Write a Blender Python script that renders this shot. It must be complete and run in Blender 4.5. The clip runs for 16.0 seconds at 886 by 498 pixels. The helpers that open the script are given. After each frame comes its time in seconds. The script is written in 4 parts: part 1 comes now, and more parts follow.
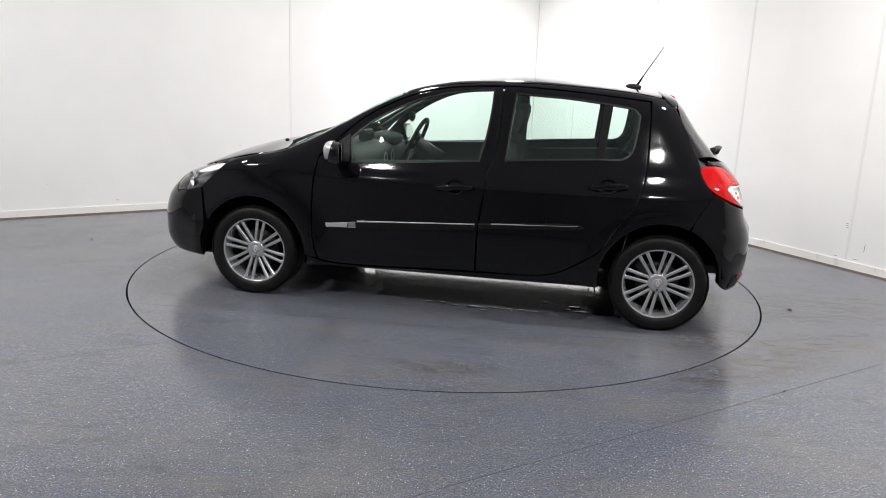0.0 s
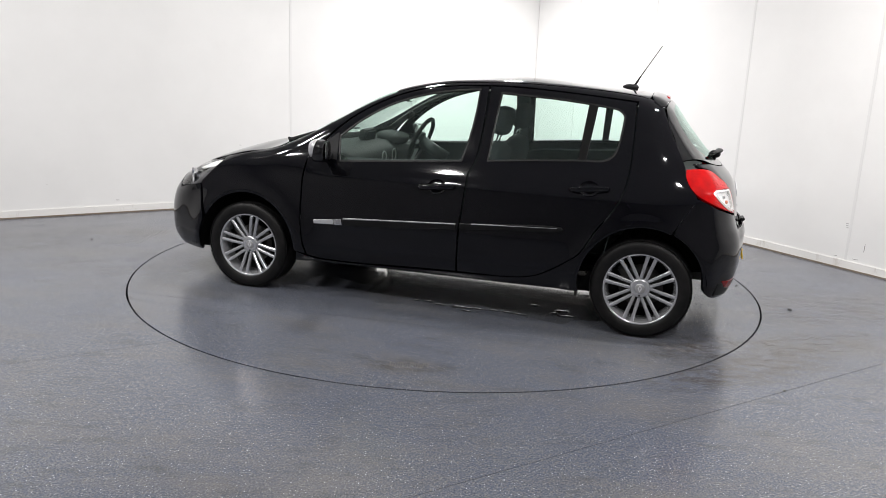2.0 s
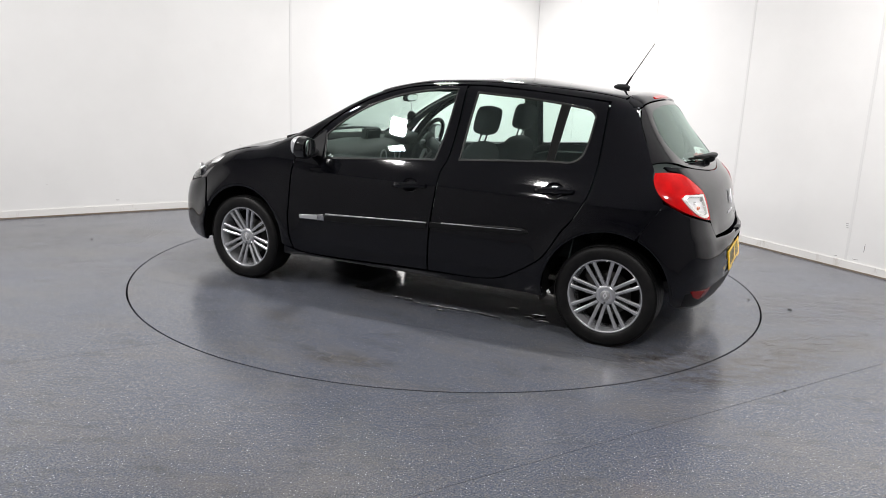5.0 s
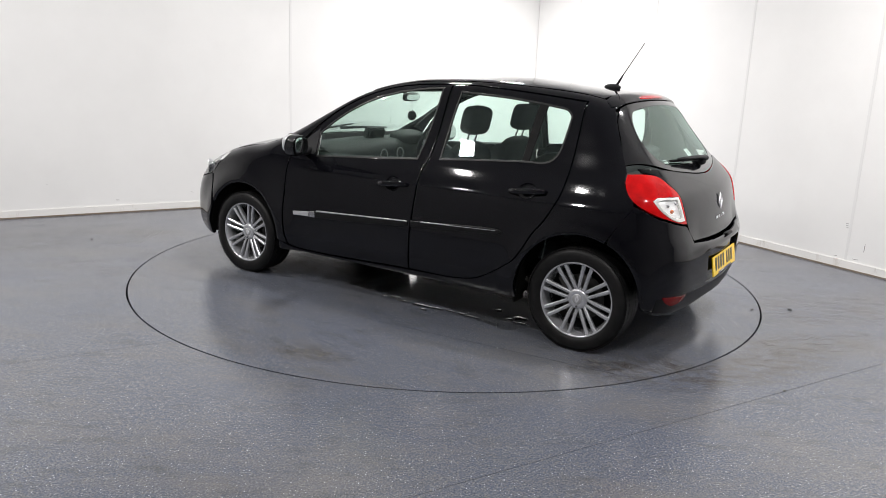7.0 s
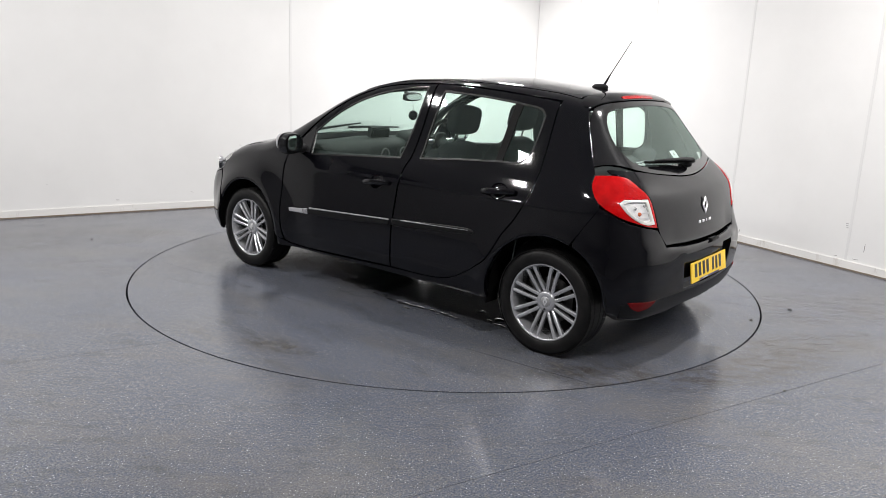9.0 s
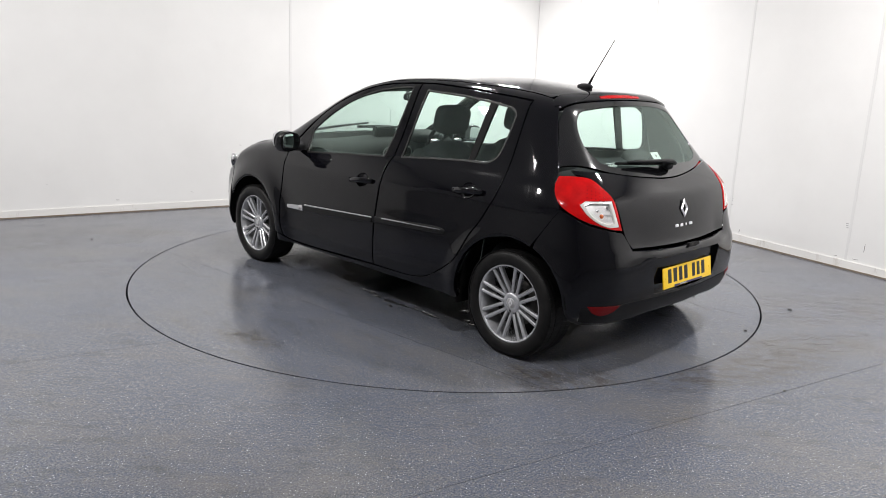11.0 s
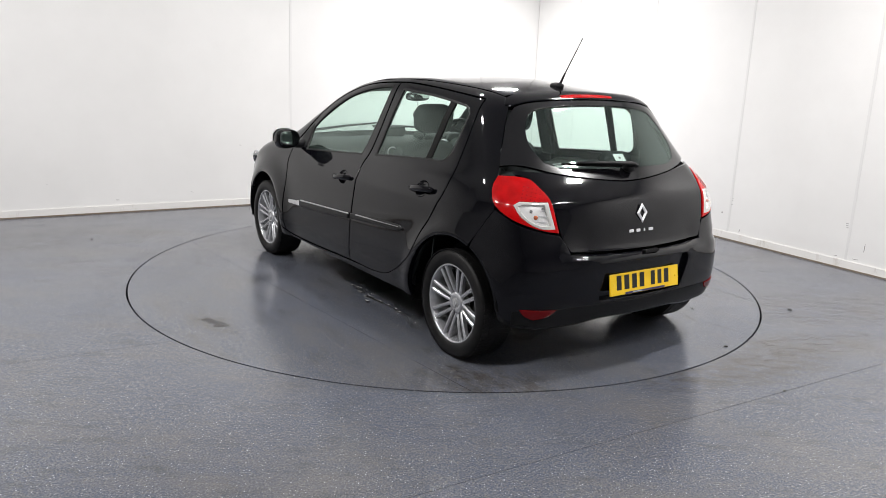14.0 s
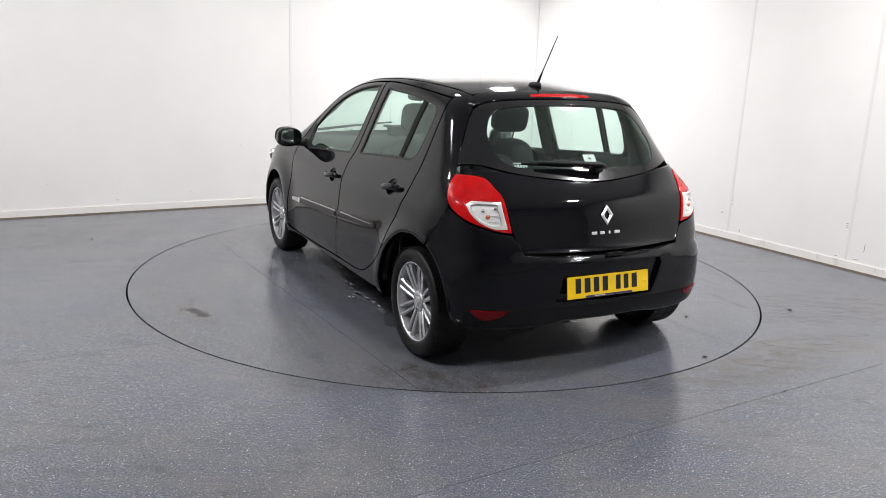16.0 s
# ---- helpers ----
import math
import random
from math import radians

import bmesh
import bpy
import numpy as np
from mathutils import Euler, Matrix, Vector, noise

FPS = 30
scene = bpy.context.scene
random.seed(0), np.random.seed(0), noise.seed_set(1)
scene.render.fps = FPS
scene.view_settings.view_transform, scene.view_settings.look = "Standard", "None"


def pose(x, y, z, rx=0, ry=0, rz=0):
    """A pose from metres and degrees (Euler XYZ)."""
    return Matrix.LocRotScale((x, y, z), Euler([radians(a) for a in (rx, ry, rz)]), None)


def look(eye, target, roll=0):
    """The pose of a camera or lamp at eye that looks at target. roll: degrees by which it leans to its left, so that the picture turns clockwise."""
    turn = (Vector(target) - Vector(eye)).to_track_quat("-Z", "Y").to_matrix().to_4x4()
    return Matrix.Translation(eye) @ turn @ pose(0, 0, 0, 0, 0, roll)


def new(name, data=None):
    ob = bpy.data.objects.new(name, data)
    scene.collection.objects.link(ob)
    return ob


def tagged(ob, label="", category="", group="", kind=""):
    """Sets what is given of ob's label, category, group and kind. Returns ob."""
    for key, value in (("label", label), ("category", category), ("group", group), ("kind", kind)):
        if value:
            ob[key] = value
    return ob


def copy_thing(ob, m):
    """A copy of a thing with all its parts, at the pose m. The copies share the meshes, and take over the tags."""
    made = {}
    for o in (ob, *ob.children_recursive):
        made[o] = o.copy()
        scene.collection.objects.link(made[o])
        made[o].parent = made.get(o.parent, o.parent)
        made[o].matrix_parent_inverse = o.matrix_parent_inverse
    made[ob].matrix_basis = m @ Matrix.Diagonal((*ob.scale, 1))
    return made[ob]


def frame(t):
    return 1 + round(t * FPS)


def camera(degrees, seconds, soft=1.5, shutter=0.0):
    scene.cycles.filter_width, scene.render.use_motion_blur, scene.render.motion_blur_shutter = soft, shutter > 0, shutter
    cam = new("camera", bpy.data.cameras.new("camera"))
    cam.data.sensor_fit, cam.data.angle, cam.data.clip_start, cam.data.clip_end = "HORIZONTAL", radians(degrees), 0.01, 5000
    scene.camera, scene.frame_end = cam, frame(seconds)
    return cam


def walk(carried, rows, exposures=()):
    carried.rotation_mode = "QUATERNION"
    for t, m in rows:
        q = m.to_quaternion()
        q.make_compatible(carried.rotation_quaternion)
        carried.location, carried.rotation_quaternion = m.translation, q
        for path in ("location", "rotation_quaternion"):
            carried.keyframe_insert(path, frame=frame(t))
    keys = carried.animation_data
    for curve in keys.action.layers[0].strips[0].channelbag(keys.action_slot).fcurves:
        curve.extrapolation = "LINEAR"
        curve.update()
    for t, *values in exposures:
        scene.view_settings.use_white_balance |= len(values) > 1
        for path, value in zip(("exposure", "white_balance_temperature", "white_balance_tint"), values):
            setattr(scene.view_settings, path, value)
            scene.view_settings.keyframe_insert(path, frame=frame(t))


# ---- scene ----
cam = camera(59.99, 16.0, soft=0.75)
EYE = (0.0, -5.652, 1.508)


def still_pose():
    """Camera held on a tripod: yaw, tilt and lean in radians."""
    yaw, tilt, lean = -0.0034, 0.2325, 0.0397
    fwd = Vector((math.sin(yaw) * math.cos(tilt), math.cos(yaw) * math.cos(tilt), -math.sin(tilt)))
    return look(EYE, Vector(EYE) + fwd, math.degrees(lean))


walk(cam, [(0.0, still_pose()), (16.0, still_pose())])

# the room's corner and the directions of its two white walls
CORNER = Vector((1.045, 4.318, 0))
ALONG = Vector((0.8530, 0.5219, 0))      # along the long wall, towards the corner
OUT = Vector((0.5219, -0.8530, 0))       # along the short wall, away from the corner
ROOM_H = 3.6


def room(a, b, z=0.0):
    """a metres from the corner along the long wall, b metres along the short wall."""
    return CORNER - ALONG * a + OUT * b + Vector((0, 0, z))


# ---- light ----
world = bpy.data.worlds.new("world")
scene.world = world
world.use_nodes = True
world.node_tree.nodes["Background"].inputs[0].default_value = (0.9, 0.95, 1.0, 1)
world.node_tree.nodes["Background"].inputs[1].default_value = 0.02
scene.view_settings.exposure = 0.03


def lamp(name, m, size, size_y, watts, colour=(1.0, 0.975, 0.962)):
    data = bpy.data.lights.new(name, "AREA")
    data.shape, data.size, data.size_y, data.energy, data.color = "RECTANGLE", size, size_y, watts, colour
    ob = new(name, data)
    ob.matrix_world = m
    return ob


# ---- materials ----
def mat(name, col, rough=0.5, metal=0.0, coat=0.0, spec=0.5):
    m = bpy.data.materials.new(name)
    m.use_nodes = True
    b = m.node_tree.nodes["Principled BSDF"]
    b.inputs["Base Color"].default_value = (*col, 1)
    b.inputs["Roughness"].default_value, b.inputs["Metallic"].default_value = rough, metal
    b.inputs["Coat Weight"].default_value, b.inputs["Coat Roughness"].default_value = coat, 0.05
    b.inputs["Specular IOR Level"].default_value = spec
    return m


def add(m, kind, **inputs):
    n = m.node_tree.nodes.new(kind)
    for k, v in inputs.items():
        n.inputs[k.replace("_", " ")].default_value = v
    return n


def link(m, a, b):
    m.node_tree.links.new(a, b)


def shader(m):
    return m.node_tree.nodes["Principled BSDF"]


def ramp(m, fac, stops):
    n = m.node_tree.nodes.new("ShaderNodeValToRGB")
    while len(n.color_ramp.elements) < len(stops):
        n.color_ramp.elements.new(0.5)
    for e, (p, c) in zip(n.color_ramp.elements, stops):
        e.position, e.color = p, (*c, 1) if len(c) == 3 else c
    link(m, fac, n.inputs["Fac"])
    return n.outputs["Color"]


def mix(m, fac, a, b, blend="MIX"):
    n = m.node_tree.nodes.new("ShaderNodeMix")
    n.data_type, n.blend_type = "RGBA", blend
    for socket, v in ((n.inputs[0], fac), (n.inputs[6], a), (n.inputs[7], b)):
        if isinstance(v, bpy.types.NodeSocket):
            link(m, v, socket)
        else:
            socket.default_value = v if isinstance(v, (int, float)) else (*v, 1)
    return n.outputs[2]


def place_of(m, scale=(1, 1, 1)):
    t = m.node_tree.nodes.new("ShaderNodeTexCoord")
    p = m.node_tree.nodes.new("ShaderNodeMapping")
    p.inputs["Scale"].default_value = scale
    link(m, t.outputs["Object"], p.inputs["Vector"])
    return p.outputs["Vector"]


def grain(m, scale, detail=4.0, rough=0.6, stretch=(1, 1, 1)):
    n = add(m, "ShaderNodeTexNoise", Scale=scale, Detail=detail, Roughness=rough)
    link(m, place_of(m, stretch), n.inputs["Vector"])
    return n.outputs["Fac"]


def relief(m, height, strength, distance):
    n = add(m, "ShaderNodeBump", Strength=strength, Distance=distance)
    link(m, height, n.inputs["Height"])
    link(m, n.outputs["Normal"], shader(m).inputs["Normal"])


def vinyl_floor(name, grime=()):
    """Blue-grey safety vinyl with pale and dark flecks, scuffed and slightly shiny."""
    m = mat(name, (.1, .11, .13), .35)
    big = grain(m, .7, 5)
    col = mix(m, ramp(m, big, [(.35, (0, 0, 0)), (.7, (1, 1, 1))]), (.101, .111, .136), (.133, .139, .149))
    fine = grain(m, 125, 3, .75)
    col = mix(m, ramp(m, fine, [(.38, (.95, .95, .95)), (.49, (0, 0, 0))]), col, (.032, .037, .056))
    col = mix(m, ramp(m, fine, [(.52, (0, 0, 0)), (.64, (.9, .9, .9))]), col, (.24, .245, .262))
    patch = grain(m, 46, 3, .6)
    col = mix(m, ramp(m, patch, [(.40, (.5, .5, .5)), (.60, (0, 0, 0))]), col, (.062, .074, .118))
    v = add(m, "ShaderNodeTexVoronoi", Scale=105.0)
    link(m, place_of(m), v.inputs["Vector"])
    pick = m.node_tree.nodes.new("ShaderNodeSeparateColor")
    link(m, v.outputs["Color"], pick.inputs["Color"])
    near = ramp(m, v.outputs["Distance"], [(.15, (1, 1, 1)), (.28, (0, 0, 0))])
    some = ramp(m, pick.outputs[0], [(.84, (0, 0, 0)), (.85, (1, 1, 1))])
    col = mix(m, mix(m, 1.0, near, some, "MULTIPLY"), col, (.55, .58, .64))
    tan = grain(m, 90, 2, .6, (1, 1.3, 1))
    col = mix(m, ramp(m, tan, [(.60, (0, 0, 0)), (.72, (.7, .7, .7))]), col, (.20, .175, .14))
    dust = grain(m, .85, 7, .65, (1, 2.2, 1))
    col = mix(m, ramp(m, dust, [(.47, (0, 0, 0)), (.74, (.55, .55, .55))]), col, (.152, .138, .116))
    scuff = grain(m, 3.2, 9, .8, (1, 2.6, 1))
    col = mix(m, ramp(m, scuff, [(.52, (0, 0, 0)), (.68, (.6, .6, .6))]), col, (.060, .060, .060))
    for gx, gy, rx, ry, turn, amount in grime:
        at = m.node_tree.nodes.new("ShaderNodeMapping")
        at.vector_type = "TEXTURE"
        at.inputs["Location"].default_value, at.inputs["Rotation"].default_value, at.inputs["Scale"].default_value = (gx, gy, 0), (0, 0, radians(turn)), (rx, ry, 1)
        where = m.node_tree.nodes.new("ShaderNodeTexCoord")
        link(m, where.outputs["Object"], at.inputs["Vector"])
        ball = m.node_tree.nodes.new("ShaderNodeTexGradient")
        ball.gradient_type = "SPHERICAL"
        link(m, at.outputs["Vector"], ball.inputs["Vector"])
        rough_edge = mix(m, 1.0, ramp(m, ball.outputs["Fac"], [(0, (0, 0, 0)), (.55, (1, 1, 1))]), ramp(m, grain(m, 7.5, 9, .78, (1, 1.8, 1)), [(.40, (0, 0, 0)), (.57, (amount * .62, amount * .62, amount * .62))]), "MULTIPLY")
        col = mix(m, rough_edge, col, (.052, .041, .029))
    link(m, col, shader(m).inputs["Base Color"])
    wear = grain(m, 4.0, 6)
    r = ramp(m, wear, [(.3, (.13, .13, .13)), (.75, (.25, .25, .25))])
    link(m, r, shader(m).inputs["Roughness"])
    relief(m, fine, .12, .002)
    return m


def wall_white(name):
    m = mat(name, (.8, .8, .79), .42)
    c = ramp(m, grain(m, 1.3, 6), [(.3, (.77, .765, .755)), (.7, (.82, .815, .805))])
    marks = ramp(m, grain(m, 7.0, 8, .75, (1, 1, .5)), [(.70, (0, 0, 0)), (.82, (.35, .35, .35))])
    c = mix(m, marks, c, (.55, .53, .50))
    info = m.node_tree.nodes.new("ShaderNodeObjectInfo")
    c = mix(m, ramp(m, info.outputs["Random"], [(0, (0, 0, 0)), (1, (.12, .12, .12))]), c, (.70, .70, .72))
    link(m, c, shader(m).inputs["Base Color"])
    relief(m, grain(m, 18, 3), .05, .004)
    return m


def skirting_white(name):
    m = mat(name, (.8, .79, .77), .4)
    dirt = ramp(m, grain(m, 9, 8, .7, (1, 1, .4)), [(.56, (0, 0, 0)), (.74, (.7, .7, .7))])
    link(m, mix(m, dirt, (.78, .77, .75), (.40, .35, .29)), shader(m).inputs["Base Color"])
    return m


def glass(name, tint, gloss=(.9, .9, .9)):
    m = bpy.data.materials.new(name)
    m.use_nodes = True
    n = m.node_tree.nodes
    n.remove(n["Principled BSDF"])
    clear = add(m, "ShaderNodeBsdfTransparent", Color=(*tint, 1))
    shine = add(m, "ShaderNodeBsdfGlossy", Color=(*gloss, 1), Roughness=0.01)
    face = add(m, "ShaderNodeLayerWeight", Blend=0.5)
    power = add(m, "ShaderNodeMath")
    power.operation = "POWER"
    power.inputs[1].default_value = 4.5
    link(m, face.outputs["Facing"], power.inputs[0])
    fres = add(m, "ShaderNodeMapRange")
    fres.inputs["To Min"].default_value, fres.inputs["To Max"].default_value = 0.10, 1.0
    link(m, power.outputs[0], fres.inputs["Value"])
    both = n.new("ShaderNodeMixShader")
    link(m, fres.outputs[0], both.inputs[0])
    link(m, clear.outputs[0], both.inputs[1])
    link(m, shine.outputs[0], both.inputs[2])
    link(m, both.outputs[0], n["Material Output"].inputs["Surface"])
    return m


def car_paint():
    m = mat("black_paint", (.004, .004, .0055), .35, 0, 1.0, 0.0)
    shader(m).inputs["Coat IOR"].default_value = 1.45
    n = grain(m, 900, 1)
    link(m, ramp(m, n, [(.45, (.002, .002, .003)), (.75, (.005, .005, .008))]), shader(m).inputs["Base Color"])
    return m


def plastic(name, col, rough=.55, bump=.15, spec=.25):
    m = mat(name, col, rough, spec=spec)
    n = grain(m, 420, 2)
    link(m, mix(m, n, tuple(c * .8 for c in col), tuple(c * 1.2 for c in col)), shader(m).inputs["Base Color"])
    relief(m, n, bump, .001)
    return m


def fabric(name, col):
    m = mat(name, col, .9, spec=.2)
    n = grain(m, 320, 3)
    link(m, mix(m, n, tuple(c * .6 for c in col), tuple(c * 1.4 for c in col)), shader(m).inputs["Base Color"])
    relief(m, n, .4, .002)
    return m


def tyre_rubber():
    m = mat("tyre_rubber", (.012, .012, .012), .5, spec=.25)
    d = ramp(m, grain(m, 14, 6), [(.4, (.005, .005, .005)), (.8, (.014, .013, .013))])
    link(m, d, shader(m).inputs["Base Color"])
    return m


def alloy_metal():
    m = mat("alloy_metal", (.42, .43, .45), .26, .7, .3)
    d = ramp(m, grain(m, 20, 5), [(.35, (.54, .55, .57)), (.7, (.66, .67, .69))])
    link(m, d, shader(m).inputs["Base Color"])
    return m


def red_lens():
    m = mat("red_lens", (.60, .006, .010), .12, 0, .35, .25)
    w = add(m, "ShaderNodeTexVoronoi", Scale=130.0)
    link(m, place_of(m), w.inputs["Vector"])
    link(m, ramp(m, grain(m, 16, 2), [(.30, (.36, .001, .002)), (.70, (.54, .003, .004))]), shader(m).inputs["Base Color"])
    relief(m, w.outputs["Distance"], .15, .001)
    return m


# brown grime: place, half-lengths, turn, strength
GRIME_FLOOR = ((1.60, -1.80, 0.80, 0.24, 25, 0.90), (2.12, -1.35, 0.70, 0.25, 20, 0.80), (2.54, -0.59, 0.90, 0.50, 10, 0.55), (-3.38, 0.45, 1.20, 0.50, 30, 0.50))
GRIME_DECK = ((-1.90, 1.00, 0.45, 0.22, 242, 0.85), (-0.40, 1.91, 0.30, 0.14, 191, 0.60), (-1.66, 1.05, 0.30, 0.16, 237, 0.60))
FLOOR = vinyl_floor("vinyl_floor", GRIME_FLOOR)
DECK = vinyl_floor("turntable_vinyl", GRIME_DECK)
WALL, SKIRT = wall_white("white_wall_board"), skirting_white("white_skirting")
# darker than the boards: the joints' shadow line is put into this colour
JOINT_STRIP = mat("shadow_toned_joint_strip", (.73, .725, .72), .35)
JOINT_COVER = mat("white_cover_strip", (.81, .805, .80), .4)
CEILING = mat("ceiling_paint", (.82, .82, .81), .8)
DARK_WALL = mat("unseen_grey_wall", (.22, .22, .225), .8)
SLOT = mat("dark_slot", (.006, .006, .006), .7)
PAINT = car_paint()
TRIM = mat("gloss_black_trim", (.005, .005, .006), .12, 0, .5)
RUBBER = plastic("black_seal_rubber", (.005, .005, .005), .55, spec=.12)
SEAL = plastic("window_seal_rubber", (.009, .009, .009), .42, .05, .3)
PLASTIC = plastic("dark_grey_plastic", (.014, .014, .015), .5, spec=.2)
BUMPER_PLASTIC = plastic("black_grained_plastic", (.006, .006, .0065), .40, spec=.2)
UNDERBODY = plastic("dusty_underbody", (.075, .073, .068), .7)
DASH = plastic("dark_dash_plastic", (.020, .025, .023), .7, spec=.2)
CLEAR_COVER = glass("clear_lamp_cover", (.98, .98, .98))
DOT_RED = mat("dim_red_dots", (.26, .002, .004), .2, 0, .4)
STRIP = plastic("black_strip_plastic", (.006, .006, .0065), .30, .06)
CABIN = plastic("cabin_plastic", (.030, .038, .036), .6)
FABRIC = fabric("charcoal_seat_cloth", (.032, .038, .038))
LINING = fabric("grey_headlining", (.10, .105, .10))
GLASS = glass("green_tinted_glass", (.865, .985, .935), (.80, .97, .90))
TYRE, ALLOY = tyre_rubber(), alloy_metal()
BRIGHT = mat("bright_satin_badge", (.80, .80, .82), .34, .35)
CHROME = mat("chrome", (.75, .75, .77), .12, 1.0)
SATIN = mat("satin_chrome", (.60, .60, .62), .30, .6)
IRON = mat("brake_iron", (.05, .048, .045), .55, .7)
RED, CLEAR = red_lens(), mat("clear_reverse_lens", (.72, .71, .68), .15, .25, 1.0)
DARK_RED = mat("dark_red_reflector", (.14, .001, .002), .16, 0, .15, .2)
AMBER = mat("amber_bulb", (.55, .12, .03), .25, 0, .6)
HEAD_INNER = mat("headlamp_inner", (.10, .10, .11), .3, .5)
LAMP_INNER = mat("lamp_reflector", (.86, .86, .86), .34, .25)
YELLOW, INK = mat("plate_yellow", (.95, .62, .006), .35, 0, .3), mat("plate_black", (.008, .008, .009), .4)
BLUE = mat("plate_footer_blue", (.03, .03, .12), .4)
PALE = mat("pale_print", (.55, .60, .58), .6)
MIRROR = mat("mirror_glass", (.82, .85, .84), .02, 1.0)
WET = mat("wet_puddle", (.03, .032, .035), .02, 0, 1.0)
WATER = glass("standing_water", (.86, .87, .88), (1, 1, 1))
FILM = glass("wet_film", (1.0, 1.0, 1.0), (1, 1, 1))
FILM.node_tree.nodes["Glossy BSDF"].inputs["Roughness"].default_value = .09
INSERT = mat("dim_satin_insert", (.46, .46, .47), .34, .5)
STAIN = mat("dried_stain", (.060, .056, .049), .5)
SCUFF = mat("grey_scuff", (.30, .29, .28), .7)
DIRT = mat("brown_floor_dirt", (.20, .155, .11), .8)


# ---- building ----
def obj(name, bm, material, parent=None, label="", smooth=False):
    me = bpy.data.meshes.new(name)
    bmesh.ops.recalc_face_normals(bm, faces=bm.faces)
    bm.to_mesh(me)
    bm.free()
    me.materials.append(material)
    if smooth:
        me.shade_smooth()
    ob = new(name, me)
    ob.parent = parent
    return tagged(ob, label)


def part(name, bm, material, parent, label="", smooth=False):
    return obj(name, bm, material, parent, label, smooth)


def prism(bm, pts, h, bevel=0.0):
    """A closed block over the polygon pts, h high."""
    lo = [bm.verts.new(p) for p in pts]
    hi = [bm.verts.new(Vector(p) + Vector((0, 0, h))) for p in pts]
    n = len(pts)
    faces = [bm.faces.new(lo), bm.faces.new(hi)] + [bm.faces.new((lo[i], lo[(i + 1) % n], hi[(i + 1) % n], hi[i])) for i in range(n)]
    if bevel:
        edges = {e for f in faces for e in f.edges}
        bmesh.ops.bevel(bm, geom=list(edges), offset=bevel, segments=2, affect="EDGES", clamp_overlap=True)
    return bm


def block(m, sx, sy, sz, bevel=0.0, seg=2):
    """A box of that size about the pose m."""
    bm = bmesh.new()
    bmesh.ops.create_cube(bm, size=1, matrix=m @ Matrix.Diagonal((sx, sy, sz, 1)))
    if bevel:
        bmesh.ops.bevel(bm, geom=bm.edges[:], offset=bevel, segments=seg, affect="EDGES", clamp_overlap=True)
    return bm


def flat_fill(name, outline, holes, z0, z1, material, parent=None, label=""):
    """A plate between z0 and z1 whose plan is the outline less the holes (x, y loops)."""
    from mathutils.geometry import delaunay_2d_cdt
    loops = [outline, *holes]
    pts, edges = [], []
    for lp in loops:
        k = len(pts)
        pts += [Vector(p[:2]) for p in lp]
        edges += [(k + i, k + (i + 1) % len(lp)) for i in range(len(lp))]
    vs, _, tris, _, _, _ = delaunay_2d_cdt(pts, edges, [], 0, 1e-6)
    vs = np.array([v[:] for v in vs])
    tri = np.array([t for t in tris if len(t) == 3])
    mid = vs[tri].mean(1)
    keep = inside(mid, outline)
    for h in holes:
        keep &= ~inside(mid, h)
    tri = tri[keep]
    n = len(vs)
    verts = [(x, y, z1) for x, y in vs] + [(x, y, z0) for x, y in vs]
    faces = [tuple(t) for t in tri] + [(a + n, c + n, b + n) for a, b, c in tri]
    k = 0
    for lp in loops:
        m = len(lp)
        faces += [(k + i, k + i + n, k + (i + 1) % m + n, k + (i + 1) % m) for i in range(m)]
        k += m
    me = bpy.data.meshes.new(name)
    me.from_pydata(verts, [], [tuple(int(q) for q in f) for f in faces])
    bm = bmesh.new()
    bm.from_mesh(me)
    bpy.data.meshes.remove(me)
    return part(name, bm, material, parent, label)


def inside(p, loop):
    """Which of the points p lie inside the closed loop."""
    p, q = np.asarray(p, float)[:, :2], np.array([v[:2] for v in loop], float)
    r = np.zeros(len(p), bool)
    for (x0, y0), (x1, y1) in zip(q, np.roll(q, -1, 0)):
        if y0 == y1:
            continue
        cut = (y0 > p[:, 1]) != (y1 > p[:, 1])
        r ^= cut & (p[:, 0] < (x1 - x0) * (p[:, 1] - y0) / (y1 - y0) + x0)
    return r


def circle(r, n=220, z=0.0, a0=0.0):
    return [(r * math.cos(a0 + 2 * math.pi * i / n), r * math.sin(a0 + 2 * math.pi * i / n), z) for i in range(n)]


# ---- the room ----
TABLE_R = 2.243          # the turntable's slot
SHEET = 1.96             # width of a vinyl sheet
FAR_A, FAR_B = 9.6, 11.0


